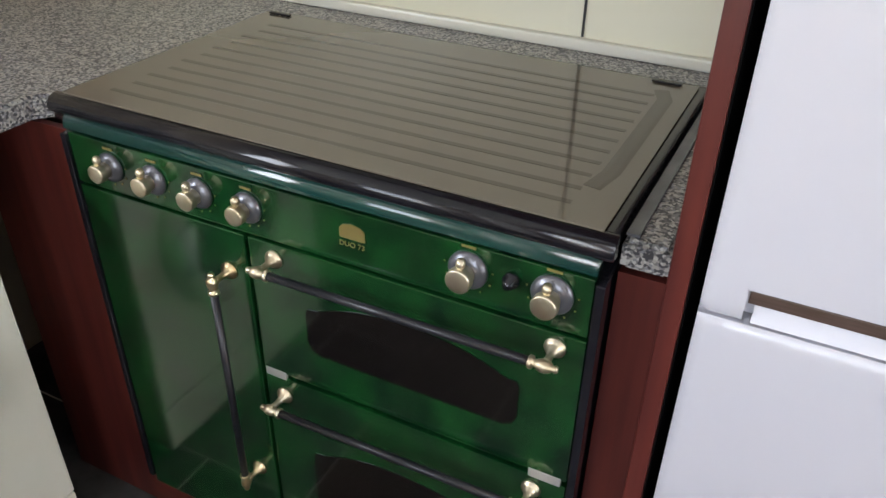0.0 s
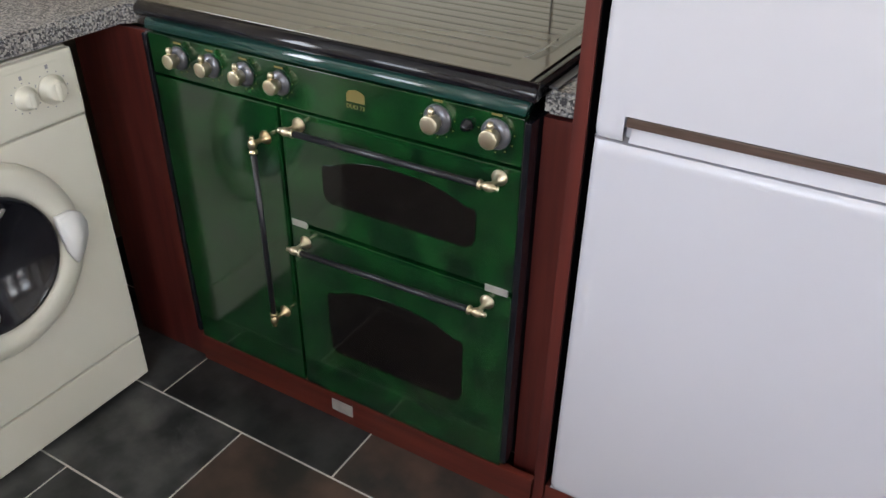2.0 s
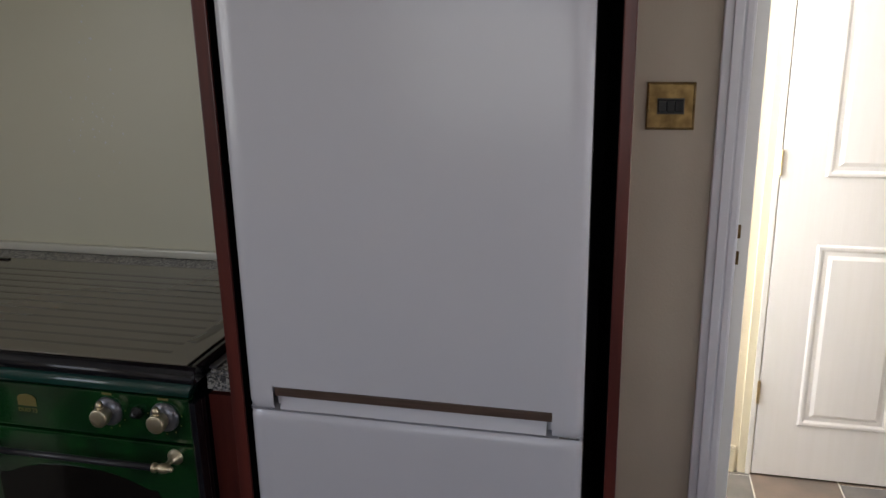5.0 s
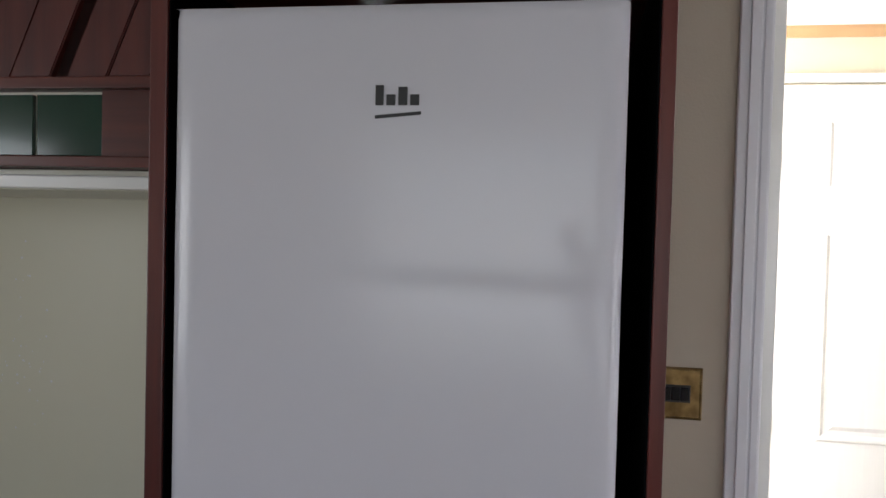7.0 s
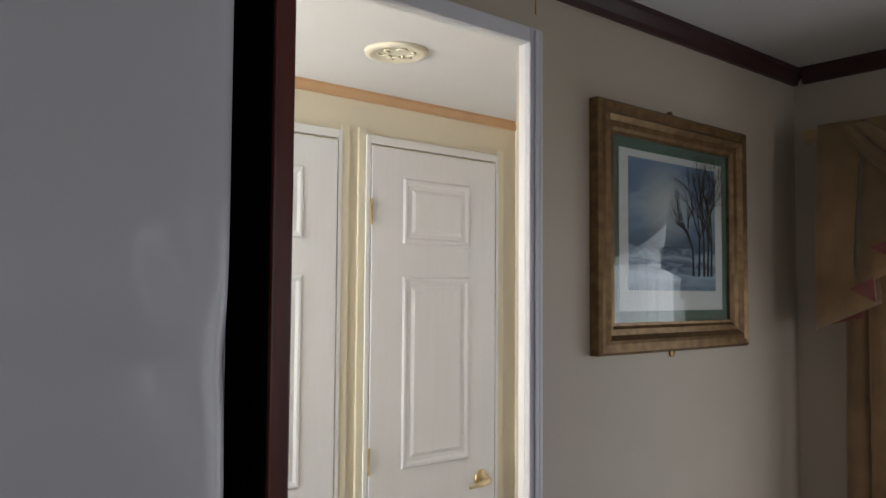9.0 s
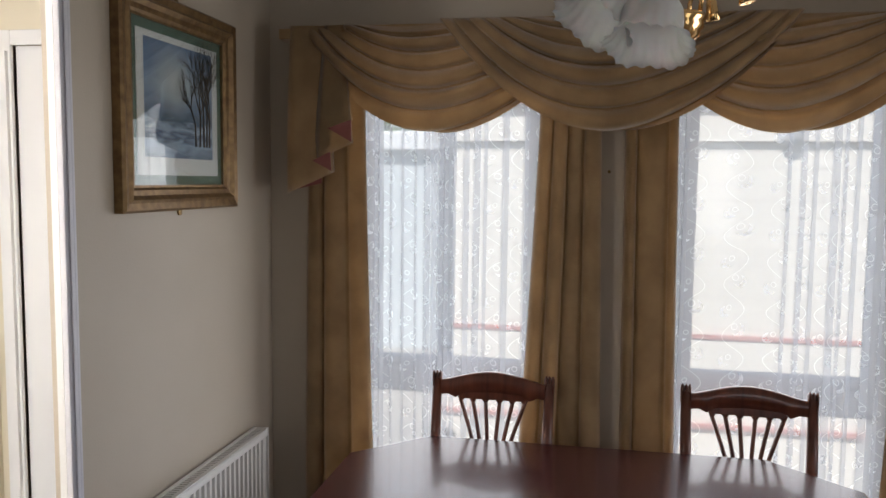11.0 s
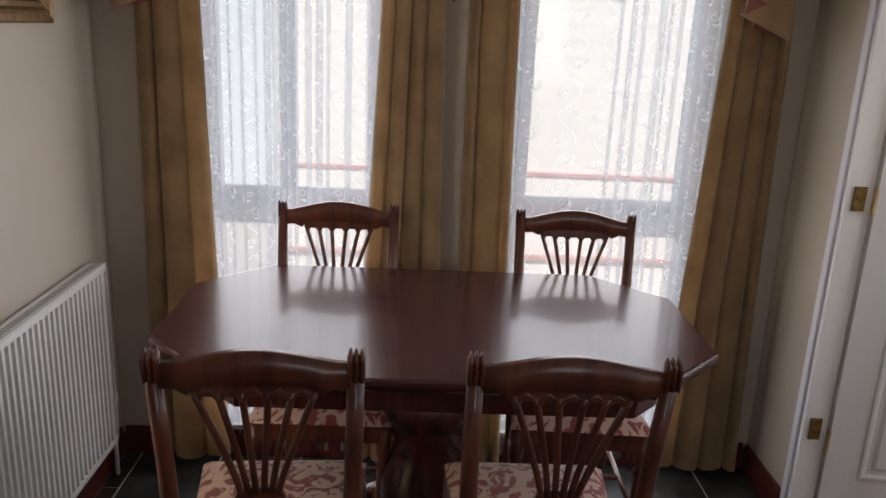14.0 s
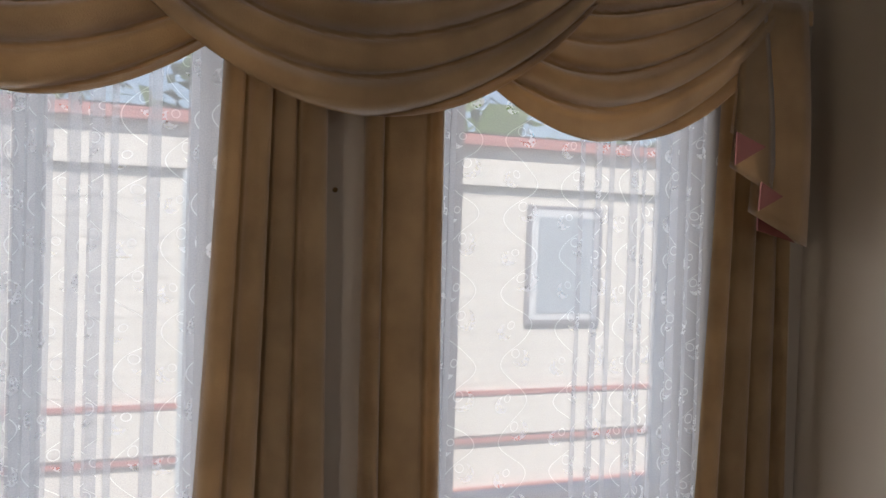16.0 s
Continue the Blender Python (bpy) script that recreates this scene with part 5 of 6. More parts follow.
part("pipe", tube(bmesh.new(), [(RX0 + 0.02, 0.344, 0.0), (RX0 + 0.02, 0.344, RZ0 + 0.02)], 0.0075), "white", rad, "", True)

# table
TX0, TX1, TY0, TY1, TZ = 2.385, 3.187, -1.374, -0.012, 0.768
tb = thing("dining_table", (2.795, -0.69, 0), "dark mahogany octagonal pedestal dining table beside the tall windows", "table")


def octagon(ins, cx=0.200, cy=0.196):
    a, b, c, d = TX0 + ins, TX1 - ins, TY0 + ins, TY1 - ins
    k = ins * 0.41
    return [(a, c + cy - k), (a + cx - k, c), (b - cx + k, c), (b, c + cy - k), (b, d - cy + k), (b - cx + k, d), (a + cx - k, d), (a, d - cy + k)]


def octagon_rim(bm, levels):
    rings = [[bm.verts.new((x, y, z)) for x, y in octagon(i, )] for i, z in levels]
    for a, b in zip(rings, rings[1:]):
        for i in range(8):
            bm.faces.new((a[i], a[(i + 1) % 8], b[(i + 1) % 8], b[i]))
    bm.faces.new(rings[0])
    bm.faces.new(rings[-1])
    bmesh.ops.recalc_face_normals(bm, faces=bm.faces)
    return bm


part("tabletop", octagon_rim(bmesh.new(), [(0.012, TZ - 0.034), (0.004, TZ - 0.026), (0.010, TZ - 0.022), (0.0, TZ - 0.016), (0.0, TZ - 0.006), (0.004, TZ - 0.001), (0.008, TZ)]), "tabletop", tb, "polished dark mahogany top")
part("apron", octagon_rim(bmesh.new(), [(0.06, TZ - 0.105), (0.055, TZ - 0.035)]), "darkmahog", tb)
bm = bmesh.new()
lathe(bm, [(0.13, 0.66), (0.13, 0.64), (0.105, 0.62), (0.115, 0.60), (0.10, 0.585), (0.125, 0.56), (0.135, 0.52), (0.125, 0.48), (0.10, 0.45), (0.112, 0.435), (0.095, 0.42), (0.105, 0.36), (0.13, 0.30), (0.135, 0.24), (0.12, 0.19), (0.14, 0.17), (0.14, 0.13), (0.10, 0.12)], Matrix.Translation((2.795, -0.69, 0)), 32)
part("pedestal", bm, "darkmahog", tb, "turned pedestal", True)
for i in range(4):
    a = radians(45 + 90 * i)
    c, s = math.cos(a), math.sin(a)
    bm = bmesh.new()
    tube(bm, [(2.795 + 0.08 * c, -0.69 + 0.08 * s, 0.17), (2.795 + 0.20 * c, -0.69 + 0.20 * s, 0.13), (2.795 + 0.31 * c, -0.69 + 0.31 * s, 0.06), (2.795 + 0.35 * c, -0.69 + 0.35 * s, 0.025)], [0.045, 0.04, 0.032, 0.025], 10)
    part("foot", bm, "darkmahog", tb, "curved splayed foot", True)


# chairs: the sitter faces +x in local axes
def build_chair():
    ch = thing("dining_chair", (0, 0, 0), "mahogany dining chair with pierced back and red floral seat", "chair", "chairs round the table")
    W = 0.170
    for s in (-1, 1):
        bm = bmesh.new()
        tube(bm, [(-0.075, s * W * 0.93, 0.0), (-0.03, s * W * 0.95, 0.22), (0.0, s * W * 0.97, 0.45), (-0.03, s * W * 1.0, 0.70), (-0.075, s * W * 1.02, 0.932)], [0.014, 0.017, 0.020, 0.017, 0.015], 12, rx=0.015)
        p = part("back_post", bm, "mahogany", ch, "", True)
        bm = bmesh.new()
        for k in (-0.010, 0, 0.010):
            tube(bm, [(-0.076, s * W * 1.02 + k, 0.900), (-0.079, s * W * 1.02 + k, 0.943), (-0.082, s * W * 1.02 + k, 0.950)], [0.0058, 0.0062, 0.003], 8, rx=0.017)
        part("reeded_cap", bm, "mahogany", p, "reeded cap", True)
    bm = bmesh.new()
    n = 28
    top, bot = [], []
    for i in range(n + 1):
        u = i / n * 2 - 1
        y = u * (W * 1.02 - 0.014)
        zt = 0.928 + 0.028 * math.cos(u * math.pi / 2) ** 1.4
        zb = 0.884 + 0.010 * math.cos(u * math.pi / 2) - 0.014 * max(0, 1 - abs(abs(u) - 0.72) / 0.14)
        xx = -0.070 - 0.012 * (1 - u * u)
        top.append((y, zt, xx))
        bot.append((y, zb, xx))
    fr = [[bm.verts.new((t[2] + d, t[0], z)) for t, z in ((a, a[1]), (a, (a[1] * 0.5 + b[1] * 0.5)), (b, b[1]))] for a, b in zip(top, bot) for d in (-0.011,)]
    bk = [[bm.verts.new((t[2] + 0.011, t[0], z)) for t, z in ((a, a[1]), (a, (a[1] * 0.5 + b[1] * 0.5)), (b, b[1]))] for a, b in zip(top, bot)]
    for i in range(n):
        for j in range(2):
            bm.faces.new((fr[i][j], fr[i + 1][j], fr[i + 1][j + 1], fr[i][j + 1]))
            bm.faces.new((bk[i][j], bk[i][j + 1], bk[i + 1][j + 1], bk[i + 1][j]))
        bm.faces.new((fr[i][0], bk[i][0], bk[i + 1][0], fr[i + 1][0]))
        bm.faces.new((fr[i][2], fr[i + 1][2], bk[i + 1][2], bk[i][2]))
    bmesh.ops.recalc_face_normals(bm, faces=bm.faces)
    part("top_rail", bm, "mahogany", ch, "curved crest rail", True)
    # pierced splat: outer curves, inner ribs, waist
    def lx(z):
        return -0.078 + 0.075 * (0.86 - z) / 0.40 * 0.9

    ribs = (-1, -0.62, -0.22, 0.22, 0.62, 1)
    bm = bmesh.new()
    for r in ribs:
        pts = []
        for k in range(11):
            t = k / 10
            z = 0.878 - t * 0.222
            half = 0.070 * (1 - t) ** 1.15 + 0.034
            y = r * half
            pts.append((lx(z), y, z))
        tube(bm, pts, 0.0065, 8, rx=0.0056 if abs(r) < 1 else 0.0095)
    # gothic heads joining the ribs
    for a, b in zip(ribs, ribs[1:]):
        m_ = (a + b) / 2
        tube(bm, [(lx(0.862), a * 0.097, 0.862), (lx(0.874), (a + m_) * 0.05, 0.877), (lx(0.880), m_ * 0.100, 0.884), (lx(0.874), (m_ + b) * 0.05, 0.877), (lx(0.862), b * 0.097, 0.862)], 0.0062, 6)
    part("splat_rib", bm, "mahogany", ch, "fan of slender ribs", True)
    bm = bmesh.new()
    prism(bm, [(-0.106, 0.898), (0.106, 0.898), (0.103, 0.871), (-0.103, 0.871)], 0, -0.085, -0.072)
    part("splat_head", bm, "mahogany", ch)
    bm = bmesh.new()
    prism(bm, [(-0.036, 0.668), (0.036, 0.668), (0.048, 0.640), (0.048, 0.618), (0.036, 0.598), (-0.036, 0.598), (-0.048, 0.618), (-0.048, 0.640)], 0, lx(0.633) - 0.007, lx(0.633) + 0.007, 0.002)
    part("splat_waist", bm, "mahogany", ch)
    bm = bmesh.new()
    for r in (-1, -0.5, 0, 0.5, 1):
        pts = []
        for k in range(7):
            t = k / 6
            z = 0.605 - t * 0.105
            pts.append((lx(z), r * (0.030 + 0.036 * t ** 1.5), z))
        tube(bm, pts, 0.0055, 8, rx=0.0045)
    part("splat_rib", bm, "mahogany", ch, "short lower ribs", True)
    bm = bmesh.new()
    prism(bm, [(-0.074, 0.508), (0.074, 0.508), (0.084, 0.455), (-0.084, 0.455)], 0, lx(0.49) - 0.007, lx(0.49) + 0.007, 0.002)
    part("splat_foot", bm, "mahogany", ch)
    for nm, b in (("back_rail", (-0.012, 0.012, -W * 0.93, W * 0.93, 0.385, 0.450)), ("front_rail", (0.372, 0.392, -0.18, 0.18, 0.385, 0.445))):
        bx(nm, b, "mahogany", ch, 0.003)
    for s in (-1, 1):
        bm = bmesh.new()
        prism(bm, [(0.0, s * 0.150), (0.385, s * 0.178), (0.385, s * 0.194), (0.0, s * 0.166)], 2, 0.385, 0.445, 0.002)
        part("side_rail", bm, "mahogany", ch)
        bm = bmesh.new()
        lathe(bm, [(0.013, 0.0), (0.016, 0.03), (0.012, 0.05), (0.018, 0.08), (0.021, 0.20), (0.018, 0.30), (0.023, 0.315), (0.014, 0.33), (0.022, 0.345), (0.022, 0.43)], Matrix.Translation((0.372, s * 0.176, 0)), 16)
        part("front_leg", bm, "mahogany", ch, "turned front leg", True)
        bm = bmesh.new()
        tube(bm, [(-0.035, s * W * 0.95, 0.17), (0.372, s * 0.176, 0.17)], 0.008, 8)
        part("stretcher", bm, "mahogany", ch, "", True)
    bm = bmesh.new()
    tube(bm, [(0.17, -0.165, 0.17), (0.17, 0.165, 0.17)], 0.008, 8)
    part("stretcher", bm, "mahogany", ch, "", True)
    bm = bmesh.new()

    def seat(u, v):
        x = 0.0 + 0.405 * u
        hw = 0.162 + 0.036 * u
        y = (2 * v - 1) * hw
        e = max(abs(2 * u - 1), abs(2 * v - 1))
        return Vector((x, y, 0.448 + 0.040 * (1 - e ** 6) ** 0.8 * (0.75 + 0.25 * math.cos((2 * v - 1) * 1.5) * math.cos((2 * u - 1) * 1.5)) if e < 1 else 0.444))
    sheet(bm, 20, 20, seat)
    bmesh.ops.recalc_face_normals(bm, faces=bm.faces)
    part("seat", bm, "damask", ch, "red floral damask seat pad", True)
    return ch


chair = build_chair()
# two near the camera with their backs to it, two on the far side
chair.matrix_basis = pose(2.170, -0.362, 0, 0, 0, 4)
copy_thing(chair, Matrix.Translation((2.185, -0.922, 0)))
copy_thing(chair, pose(3.176, -0.388, 0, 0, 0, 180))
copy_thing(chair, pose(3.174, -1.130, 0, 0, 0, 177))


# ---- curtains ----
def curtain(y0, y1, w0, w1, x, folds, label, seed, z0=0.02, z1=1.93, depth=0.040):
    """Hangs between y0 and y1 at the top and w0 and w1 at the hem, in soft lobes with tight valleys."""
    th = thing("curtain", (x, (w0 + w1) / 2, z0), label, "curtain", "gold curtains")
    rnd = random.Random(seed)
    lobes = folds + 1
    cuts = [0.0]
    for _ in range(lobes):
        cuts.append(cuts[-1] + rnd.uniform(0.35, 1.35))
    cuts = [q / cuts[-1] for q in cuts]
    deep = [rnd.uniform(0.45, 1.0) for _ in range(lobes)]
    slip = [rnd.uniform(-0.020, 0.020) for _ in range(lobes + 1)]
    bm = bmesh.new()
    n = lobes * 12

    def fn(u, v):
        z = z1 + (z0 - z1) * v
        t = v ** 1.25
        a, b = y0 + (w0 - y0) * t, y1 + (w1 - y1) * t
        k = min(lobes - 1, int(round(u * n)) // 12)
        s = (u * n - k * 12) / 12
        e0, e1 = cuts[k] + slip[k] * math.sin(2.4 * v + k), cuts[k + 1] + slip[k + 1] * math.sin(2.4 * v + k + 1)
        e0, e1 = (0 if k == 0 else e0), (1 if k == lobes - 1 else e1)
        bulge = max(0.0, math.sin(math.pi * s)) ** 0.45 * deep[k] * (0.7 + 0.45 * v)
        skew = 0.16 * math.sin(math.pi * s) * math.sin(seed + k * 2.1)
        uu = e0 + (e1 - e0) * (s + skew * 0.5)
        return Vector((x + 0.012 - depth * bulge + 0.010 * math.sin(3.1 * v + seed) * v, a + (b - a) * uu, z + 0.004 * math.sin(9 * uu) * v))
    sheet(bm, n, 30, fn)
    bmesh.ops.solidify(bm, geom=bm.faces[:], thickness=0.003)
    part("drape", bm, "curtain", th, "", True)
    return th


curtain(0.232, 0.045, 0.250, -0.010, 3.312, 2, "long gold velvet curtain hanging beside the radiator wall", 3)
curtain(-0.516, -0.694, -0.425, -0.735, 3.312, 3, "long gold velvet curtain between the two windows", 5)
curtain(-0.765, -0.918, -0.782, -0.952, 3.312, 2, "long gold velvet curtain between the two windows", 8)
curtain(-1.565, -1.750, -1.500, -1.800, 3.312, 3, "long gold velvet curtain near the side door", 12)


def net(ya, yb, seed, pleats):
    """A net from ya to yb; pleats: stretches (from, to, pitch, lap) in shares of the width, in which the cloth laps over itself."""
    th = thing("net_curtain", (3.345, (ya + yb) / 2, 0.03), "sheer white lace net curtain hanging before the window", "net curtain", "net curtains")
    r = random.Random(seed)
    way, span = (1 if yb > ya else -1), abs(yb - ya)
    line = [(0.0, 0.0)]   # along the window, off the glass
    for a, b, pitch, lap in pleats:
        p = a * span
        while p < b * span:
            step = pitch * r.uniform(0.55, 1.5)
            w = min(lap * r.uniform(0.4, 1.5), step * 0.9)
            d = r.uniform(0.002, 0.006)
            p += step
            line += [(p - 0.5 * step + 0.3 * w, 0.0015), (p + w, d), (p + w + 0.0012, d + 0.0022), (p, d + 0.0035), (p - 0.0012, d + 0.006), (p + 0.6 * w, 0.003)]
    line.append((span, 0.0))
    drift = [r.uniform(-0.006, 0.006) for _ in line]
    run = [0.0]
    for p, q in zip(line, line[1:]):
        run.append(run[-1] + math.dist(p, q))
    n, rows = len(line) - 1, 12
    bm = bmesh.new()

    def fn(u, v):
        i = min(n, int(round(u * n)))
        s, d = line[i]
        s += drift[i // 6 * 6 % len(drift)] * v
        return Vector((3.356 - d - 0.004 * math.sin(9 * s + 2.2 * v) - 0.003 * v * math.sin(31 * s), ya + way * s, 1.93 - 1.90 * v))
    sheet(bm, n, rows, fn, lambda u, v: (run[min(n, int(round(u * n)))], v * 1.9))
    part("cloth", bm, "net", th, "", True)


net(0.10, -0.56, 1, ((0.0, 0.36, 0.030, 0.013), (0.38, 0.54, 0.026, 0.018), (0.56, 0.97, 0.048, 0.014)))
net(-0.895, -1.57, 2, ((0.0, 0.06, 0.022, 0.014), (0.44, 0.72, 0.034, 0.016), (0.74, 0.98, 0.042, 0.016)))

# pelmet: three swags and two stepped tails
pel = thing("swag_valance", (3.25, -0.69, 1.5), "gold velvet swag valance with pink lining above the windows", "valance")


def swag(yc, x0, name_seed, half=0.475, drop=0.315, folds=6):
    top = 2.012
    r = random.Random(name_seed)
    off = [r.uniform(-0.3, 0.3) for _ in range(4)]
    bm = bmesh.new()

    def fn(u, v):
        s = 2 * u - 1
        lean = 0.05 * math.sin(math.pi * v) * off[0]
        # gathered rows leave the ends as a fan and hang as nested curves
        span = half * (1 - 0.50 * (1 - v) ** 1.2)
        dip = drop * v * (1 - abs(s) ** 2.0)
        z = top - dip - 0.008 * (1 - abs(s)) * v
        ease = (1 - s * s) ** 0.8
        wv = v ** 0.85 * folds + 0.55 * off[1] * s + 0.25 * math.sin(3 * s + off[2])
        fold = abs(math.sin(math.pi * wv + 0.35 * math.sin(2 * math.pi * wv))) ** 0.75
        amp = 0.060 * (0.75 + 0.25 * math.sin(wv * 2.3 + off[3] * 9)) * (0.18 + 0.82 * ease) * min(1, v * 6)
        bulge = 0.045 * math.sin(math.pi * min(1, v * 0.9)) * ease
        z -= 0.012 * fold * v * ease
        return Vector((x0 - amp * fold - bulge, yc - s * span + lean, z))
    sheet(bm, 56, 84, fn)
    bmesh.ops.solidify(bm, geom=bm.faces[:], thickness=-0.003)
    return part("swag", bm, "curtain", pel, "deep draped swag", True)


swag(-0.216, 3.242, 1)
swag(-1.205, 3.242, 2)
swag(-0.722, 3.188, 3, half=0.50)
bm = bmesh.new()
box(bm, 3.245, EW - 0.003, -1.735, 0.300, 1.975, 2.008, 0.004)
part("board", bm, "curtain", pel)


def tail(y_in, sgn):
    """Stepped tail; y_in: its inner edge; sgn: the way to its outer edge."""
    bm = bmesh.new()
    pts = [(0.000, 1.723, 3.205), (0.076, 1.697, 3.212), (-0.003, 1.654, 3.200), (0.126, 1.598, 3.210), (0.060, 1.566, 3.214), (0.212, 1.497, 3.206), (0.222, 1.52, 3.30), (0.225, 1.53, 3.36)]
    tops = [(0.030, 3.225), (0.055, 3.228), (0.030, 3.222), (0.095, 3.226), (0.080, 3.229), (0.205, 3.222), (0.215, 3.30), (0.222, 3.36)]
    cols = []
    sub = 5
    P = []
    for k in range(len(pts) - 1):
        for j in range(sub):
            t = j / sub
            P.append(tuple(pts[k][i] + (pts[k + 1][i] - pts[k][i]) * t for i in range(3)) + tuple(tops[k][i] + (tops[k + 1][i] - tops[k][i]) * t for i in range(2)))
    P.append(pts[-1] + tops[-1])
    n = len(P) - 1

    def fn(u, v):
        q = P[min(n, int(round(u * n)))]
        y = q[3] + (q[0] - q[3]) * v
        x = q[4] + (q[2] - q[4]) * v - 0.010 * math.sin(math.pi * v)
        return Vector((x, y_in + sgn * y, 2.010 + (q[1] - 2.010) * v))
    sheet(bm, n, 16, fn)
    bmesh.ops.solidify(bm, geom=bm.faces[:], thickness=-0.0025)
    t = part("tail", bm, "curtain", pel, "stepped cascading tail", True)
    bm = bmesh.new()
    for tri in (((0.0, 1.722), (0.073, 1.697), (-0.001, 1.656)), ((0.122, 1.599), (0.062, 1.568), (0.066, 1.626))):
        prism(bm, [(y_in + sgn * a, b) for a, b in tri], 0, 3.184, 3.188)
    part("lining", bm, "lining", t, "pink lining showing in the folds")
    bm = bmesh.new()
    prism(bm, [(y_in + sgn * a, b) for a, b in ((0.218, 1.506), (0.115, 1.575), (0.115, 1.53))], 0, 3.245, 3.249)
    part("lining_shade", bm, "lining", t, "dark underside of the tail")


tail(0.047, 1)
tail(-1.490, -1)
nl = thing("wall_nail", (EW - 0.002, -0.722, 1.575), "small dark nail in the wall between the windows", "nail")
bm = bmesh.new()
lathe(bm, [(0.005, 0), (0.005, 0.004), (0, 0.006)], Matrix.Translation((EW - 0.0005, -0.722, 1.575)) @ pose(0, 0, 0, 0, -90, 0), 10)
part("head", bm, "antique", nl)

# ---- ceiling light ----
LC = Vector((2.50, -0.820, 0))
cl = thing("ceiling_light", (2.50, -0.820, CEIL), "polished brass ceiling light with frilled frosted glass shades", "ceiling light")
bm = bmesh.new()
lathe(bm, [(0.055, 0), (0.052, -0.012), (0.02, -0.025), (0.007, -0.03)], Matrix.Translation((2.50, -0.820, CEIL + 0.029)), 24)
part("rose", bm, "polbrass", cl, "", True)
bm = bmesh.new()
tube(bm, [(2.50, -0.820, CEIL), (2.50, -0.820, 1.87)], 0.0075)
part("stem", bm, "polbrass", cl, "", True)
bm = bmesh.new()
lathe(bm, [(0.010, 1.925), (0.058, 1.919), (0.064, 1.910), (0.056, 1.903), (0.058, 1.894), (0.050, 1.886), (0.050, 1.876), (0.040, 1.868), (0.034, 1.858), (0.014, 1.852), (0.012, 1.842), (0.010, 1.838), (0.008, 1.828), (0.0, 1.822)], Matrix.Translation((2.50, -0.820, -0.022)), 32)
part("bowl", bm, "polbrass", cl, "stepped brass bowl", True)


def ruffle(t, a, r, h):
    k = t ** 3
    return r + k * (0.0028 * math.sin(19 * a) + 0.003 * math.sin(5 * a)), h + k * (0.0025 * math.cos(19 * a) + 0.004 * math.cos(5 * a))


for i, (ang, shade) in enumerate(((122, True), (160, True), (32, False), (248, False), (320, False))):
    a = radians(ang)
    c, s = math.cos(a), math.sin(a)
    P = lambda r, z: (2.50 + r * c, -0.820 + r * s, z - 0.038)
    bm = bmesh.new()
    e = 0.040 if i == 1 else 0.0
    tube(bm, [P(0.05, 1.930), P(0.053, 1.965), P(0.068, 2.000), P(0.095, 2.012), P(0.118, 2.002 - e / 2), P(0.125, 1.988 - e)], 0.0045, 8)
    tube(bm, [P(0.012, 2.04), P(0.03, 2.0), P(0.05, 1.98)], 0.0035, 8)
    arm = part("arm", bm, "polbrass", cl, "curved brass arm", True)
    q = 0.30 if i == 1 else 0.58
    d = (Vector((c * q, s * q, -0.82)) if shade else Vector((c * 0.25, s * 0.25, -0.97))).normalized()
    m = Matrix.Translation(P(0.125, 1.988 - e)) @ d.to_track_quat("Z", "Y").to_matrix().to_4x4()
    bm = bmesh.new()
    lathe(bm, [(0.006, -0.005), (0.010, 0.0), (0.012, 0.03), (0.016, 0.045), (0.014, 0.047), (0.005, 0.047), (0, 0.044)], m, 16)
    part("lamp_holder", bm, "polbrass", arm, "", True)
    if shade:
        bm = bmesh.new()
        lathe(bm, [(0.012, 0.004), (0.030, 0.007), (0.044, 0.016), (0.053, 0.032), (0.056, 0.050), (0.056, 0.066), (0.059, 0.080), (0.067, 0.093), (0.082, 0.104)], m, 114, ruffle)
        bmesh.ops.solidify(bm, geom=bm.faces[:], thickness=0.002)
        part("glass_shade", bm, "frosted", arm, "frilled frosted glass shade", True)


cl.location.z -= 0.030

# ---- floor tiles, one object each ----
TILES = {}


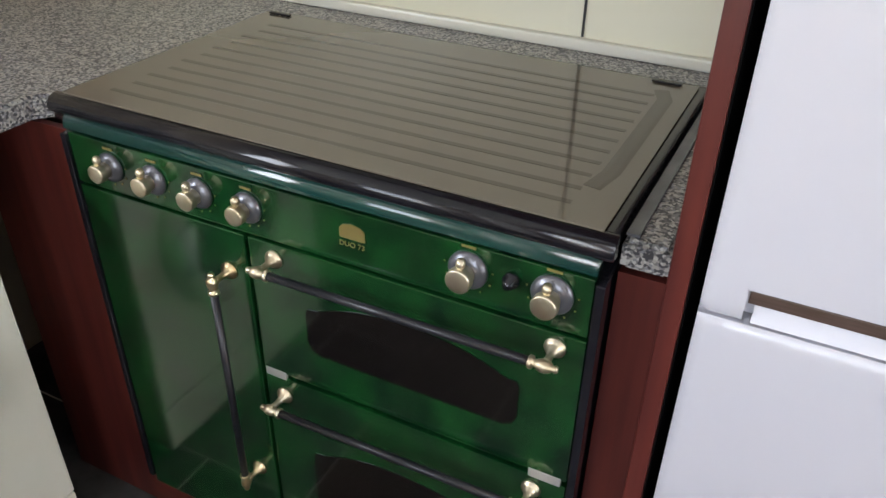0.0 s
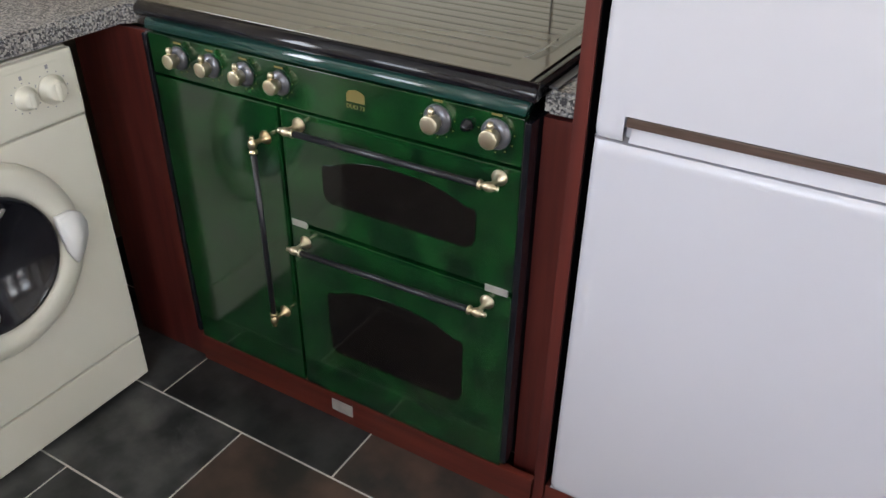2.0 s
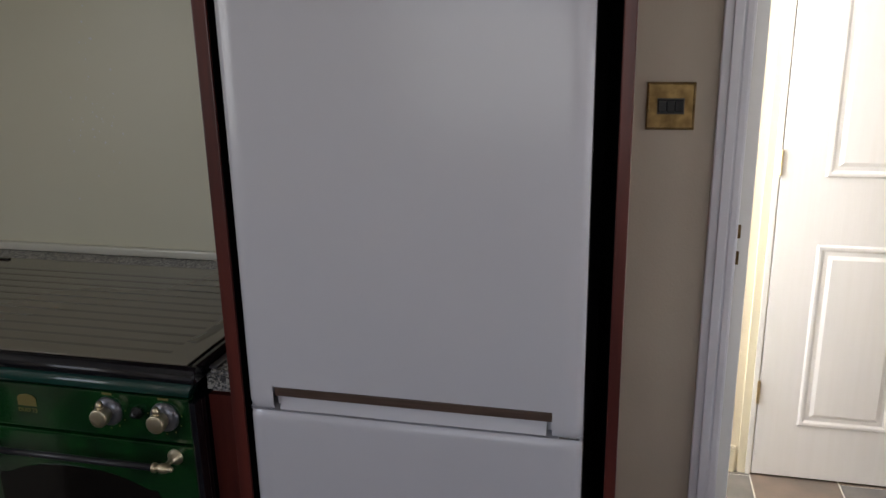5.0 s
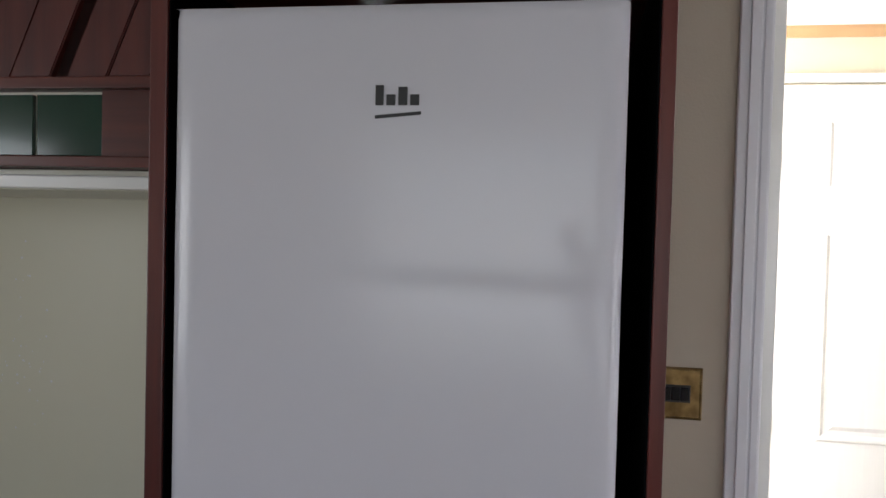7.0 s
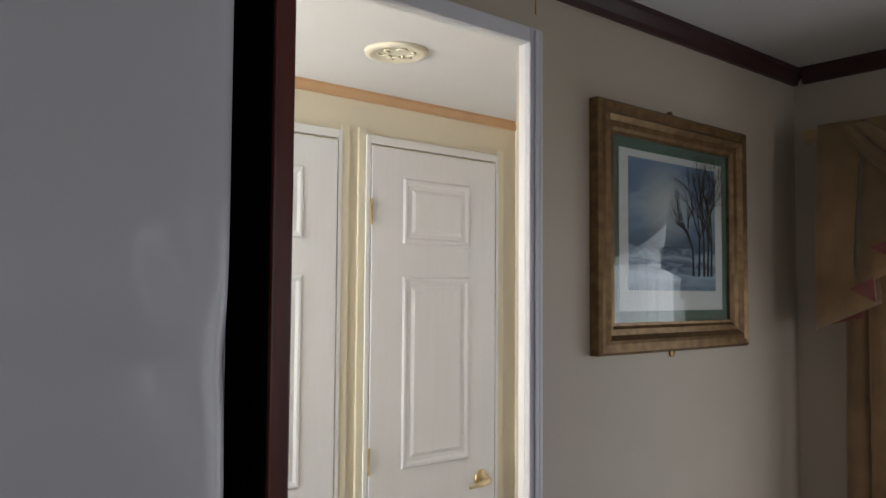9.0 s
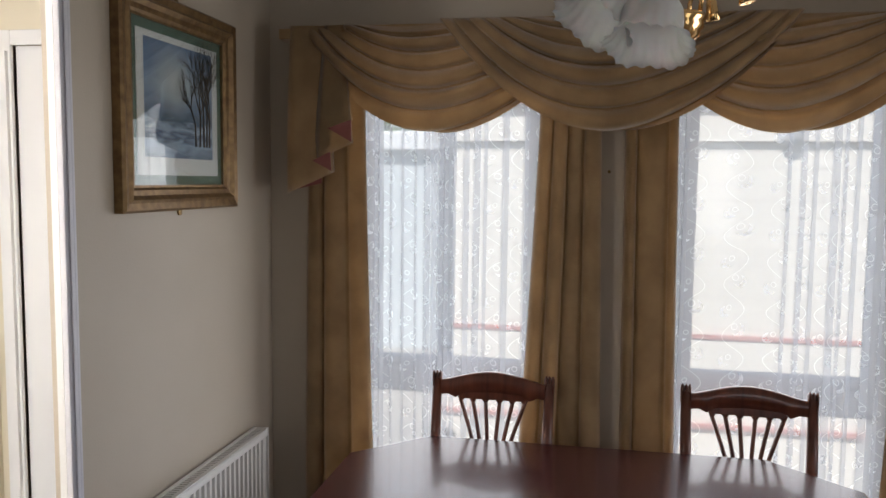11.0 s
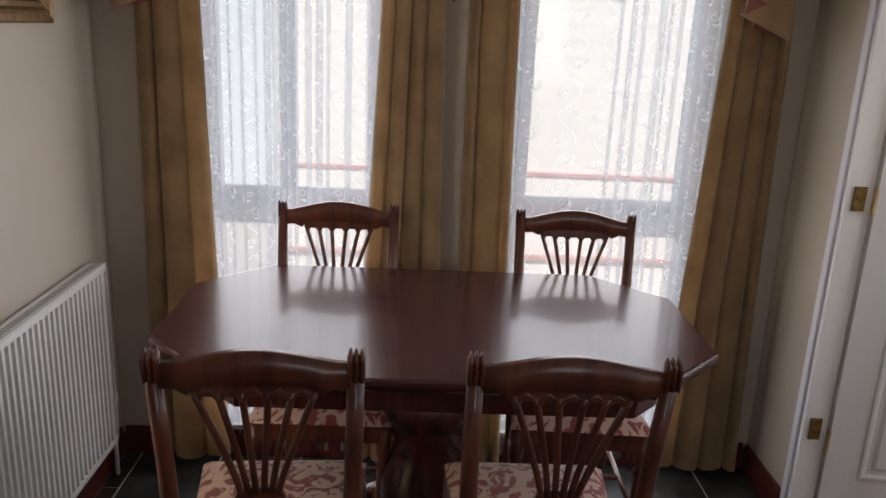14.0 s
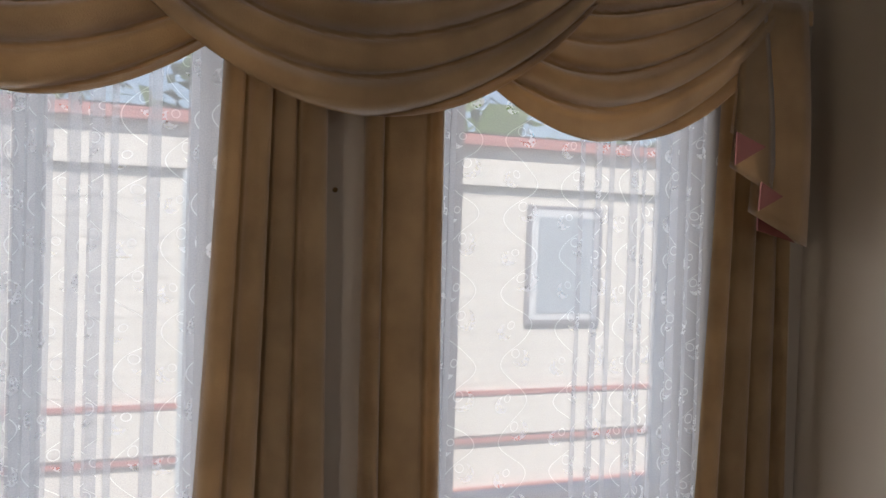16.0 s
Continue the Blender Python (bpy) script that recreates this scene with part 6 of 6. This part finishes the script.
def tile_mesh(w, h, mat):
    key = (round(w, 3), round(h, 3), mat)
    if key not in TILES:
        bm = bmesh.new()
        box(bm, 0, w, 0, h, -0.0075, 0.0)
        top = [e for e in bm.edges if all(v.co.z > -0.001 for v in e.verts)]
        bmesh.ops.bevel(bm, geom=top, offset=0.0015, segments=1, affect="EDGES")
        me = bpy.data.meshes.new("tile")
        bm.to_mesh(me)
        bm.free()
        me.materials.append(M[mat])
        TILES[key] = me
    return TILES[key]


floor = bpy.data.objects["floor"]
pick = random.Random(7)


def lay(x0, x1, y0, y1, along_y, origin, mats, skip=None):
    """Half-bonded rows of 0.53 x 0.28 m tiles, clipped to a rectangle."""
    L, H, G = 0.53, 0.28, 0.005
    ox, oy = origin
    a0, a1, b0, b1 = (y0, y1, x0, x1) if along_y else (x0, x1, y0, y1)
    oa, ob_ = (oy, ox) if along_y else (ox, oy)
    r = math.floor((b0 - ob_) / H)
    while ob_ + r * H < b1:
        lo, hi = max(b0, ob_ + r * H + G / 2), min(b1, ob_ + (r + 1) * H - G / 2)
        shift = (r % 2) * L / 2
        c = math.floor((a0 - oa - shift) / L)
        while oa + shift + c * L < a1:
            p, q = max(a0, oa + shift + c * L + G / 2), min(a1, oa + shift + (c + 1) * L - G / 2)
            if q - p > 0.01 and hi - lo > 0.01:
                mat = mats[0] if pick.random() < 0.62 else mats[1]
                w, h, x, y = (hi - lo, q - p, lo, p) if along_y else (q - p, hi - lo, p, lo)
                if not (skip and skip(x, y, w, h)):
                    t = new("tile", tile_mesh(w, h, mat))
                    t.location = (x, y, pick.uniform(-0.0006, 0.0002))
                    t.parent = floor
            c += 1
        r += 1


lay(-0.74, 3.42, -2.42, 0.365, False, (-0.048, -0.252), ("slate", "slatebrown"), lambda x, y, w, h: x > 1.75 and y + h < SW)
lay(1.733, 2.317, 0.365, NW + 0.07, False, (-0.048, -0.252), ("slate", "slatebrown"))
lay(0.94, 3.27, 0.455, HN, True, (1.985, 0.545), ("slatelight", "slatelightbrown"))
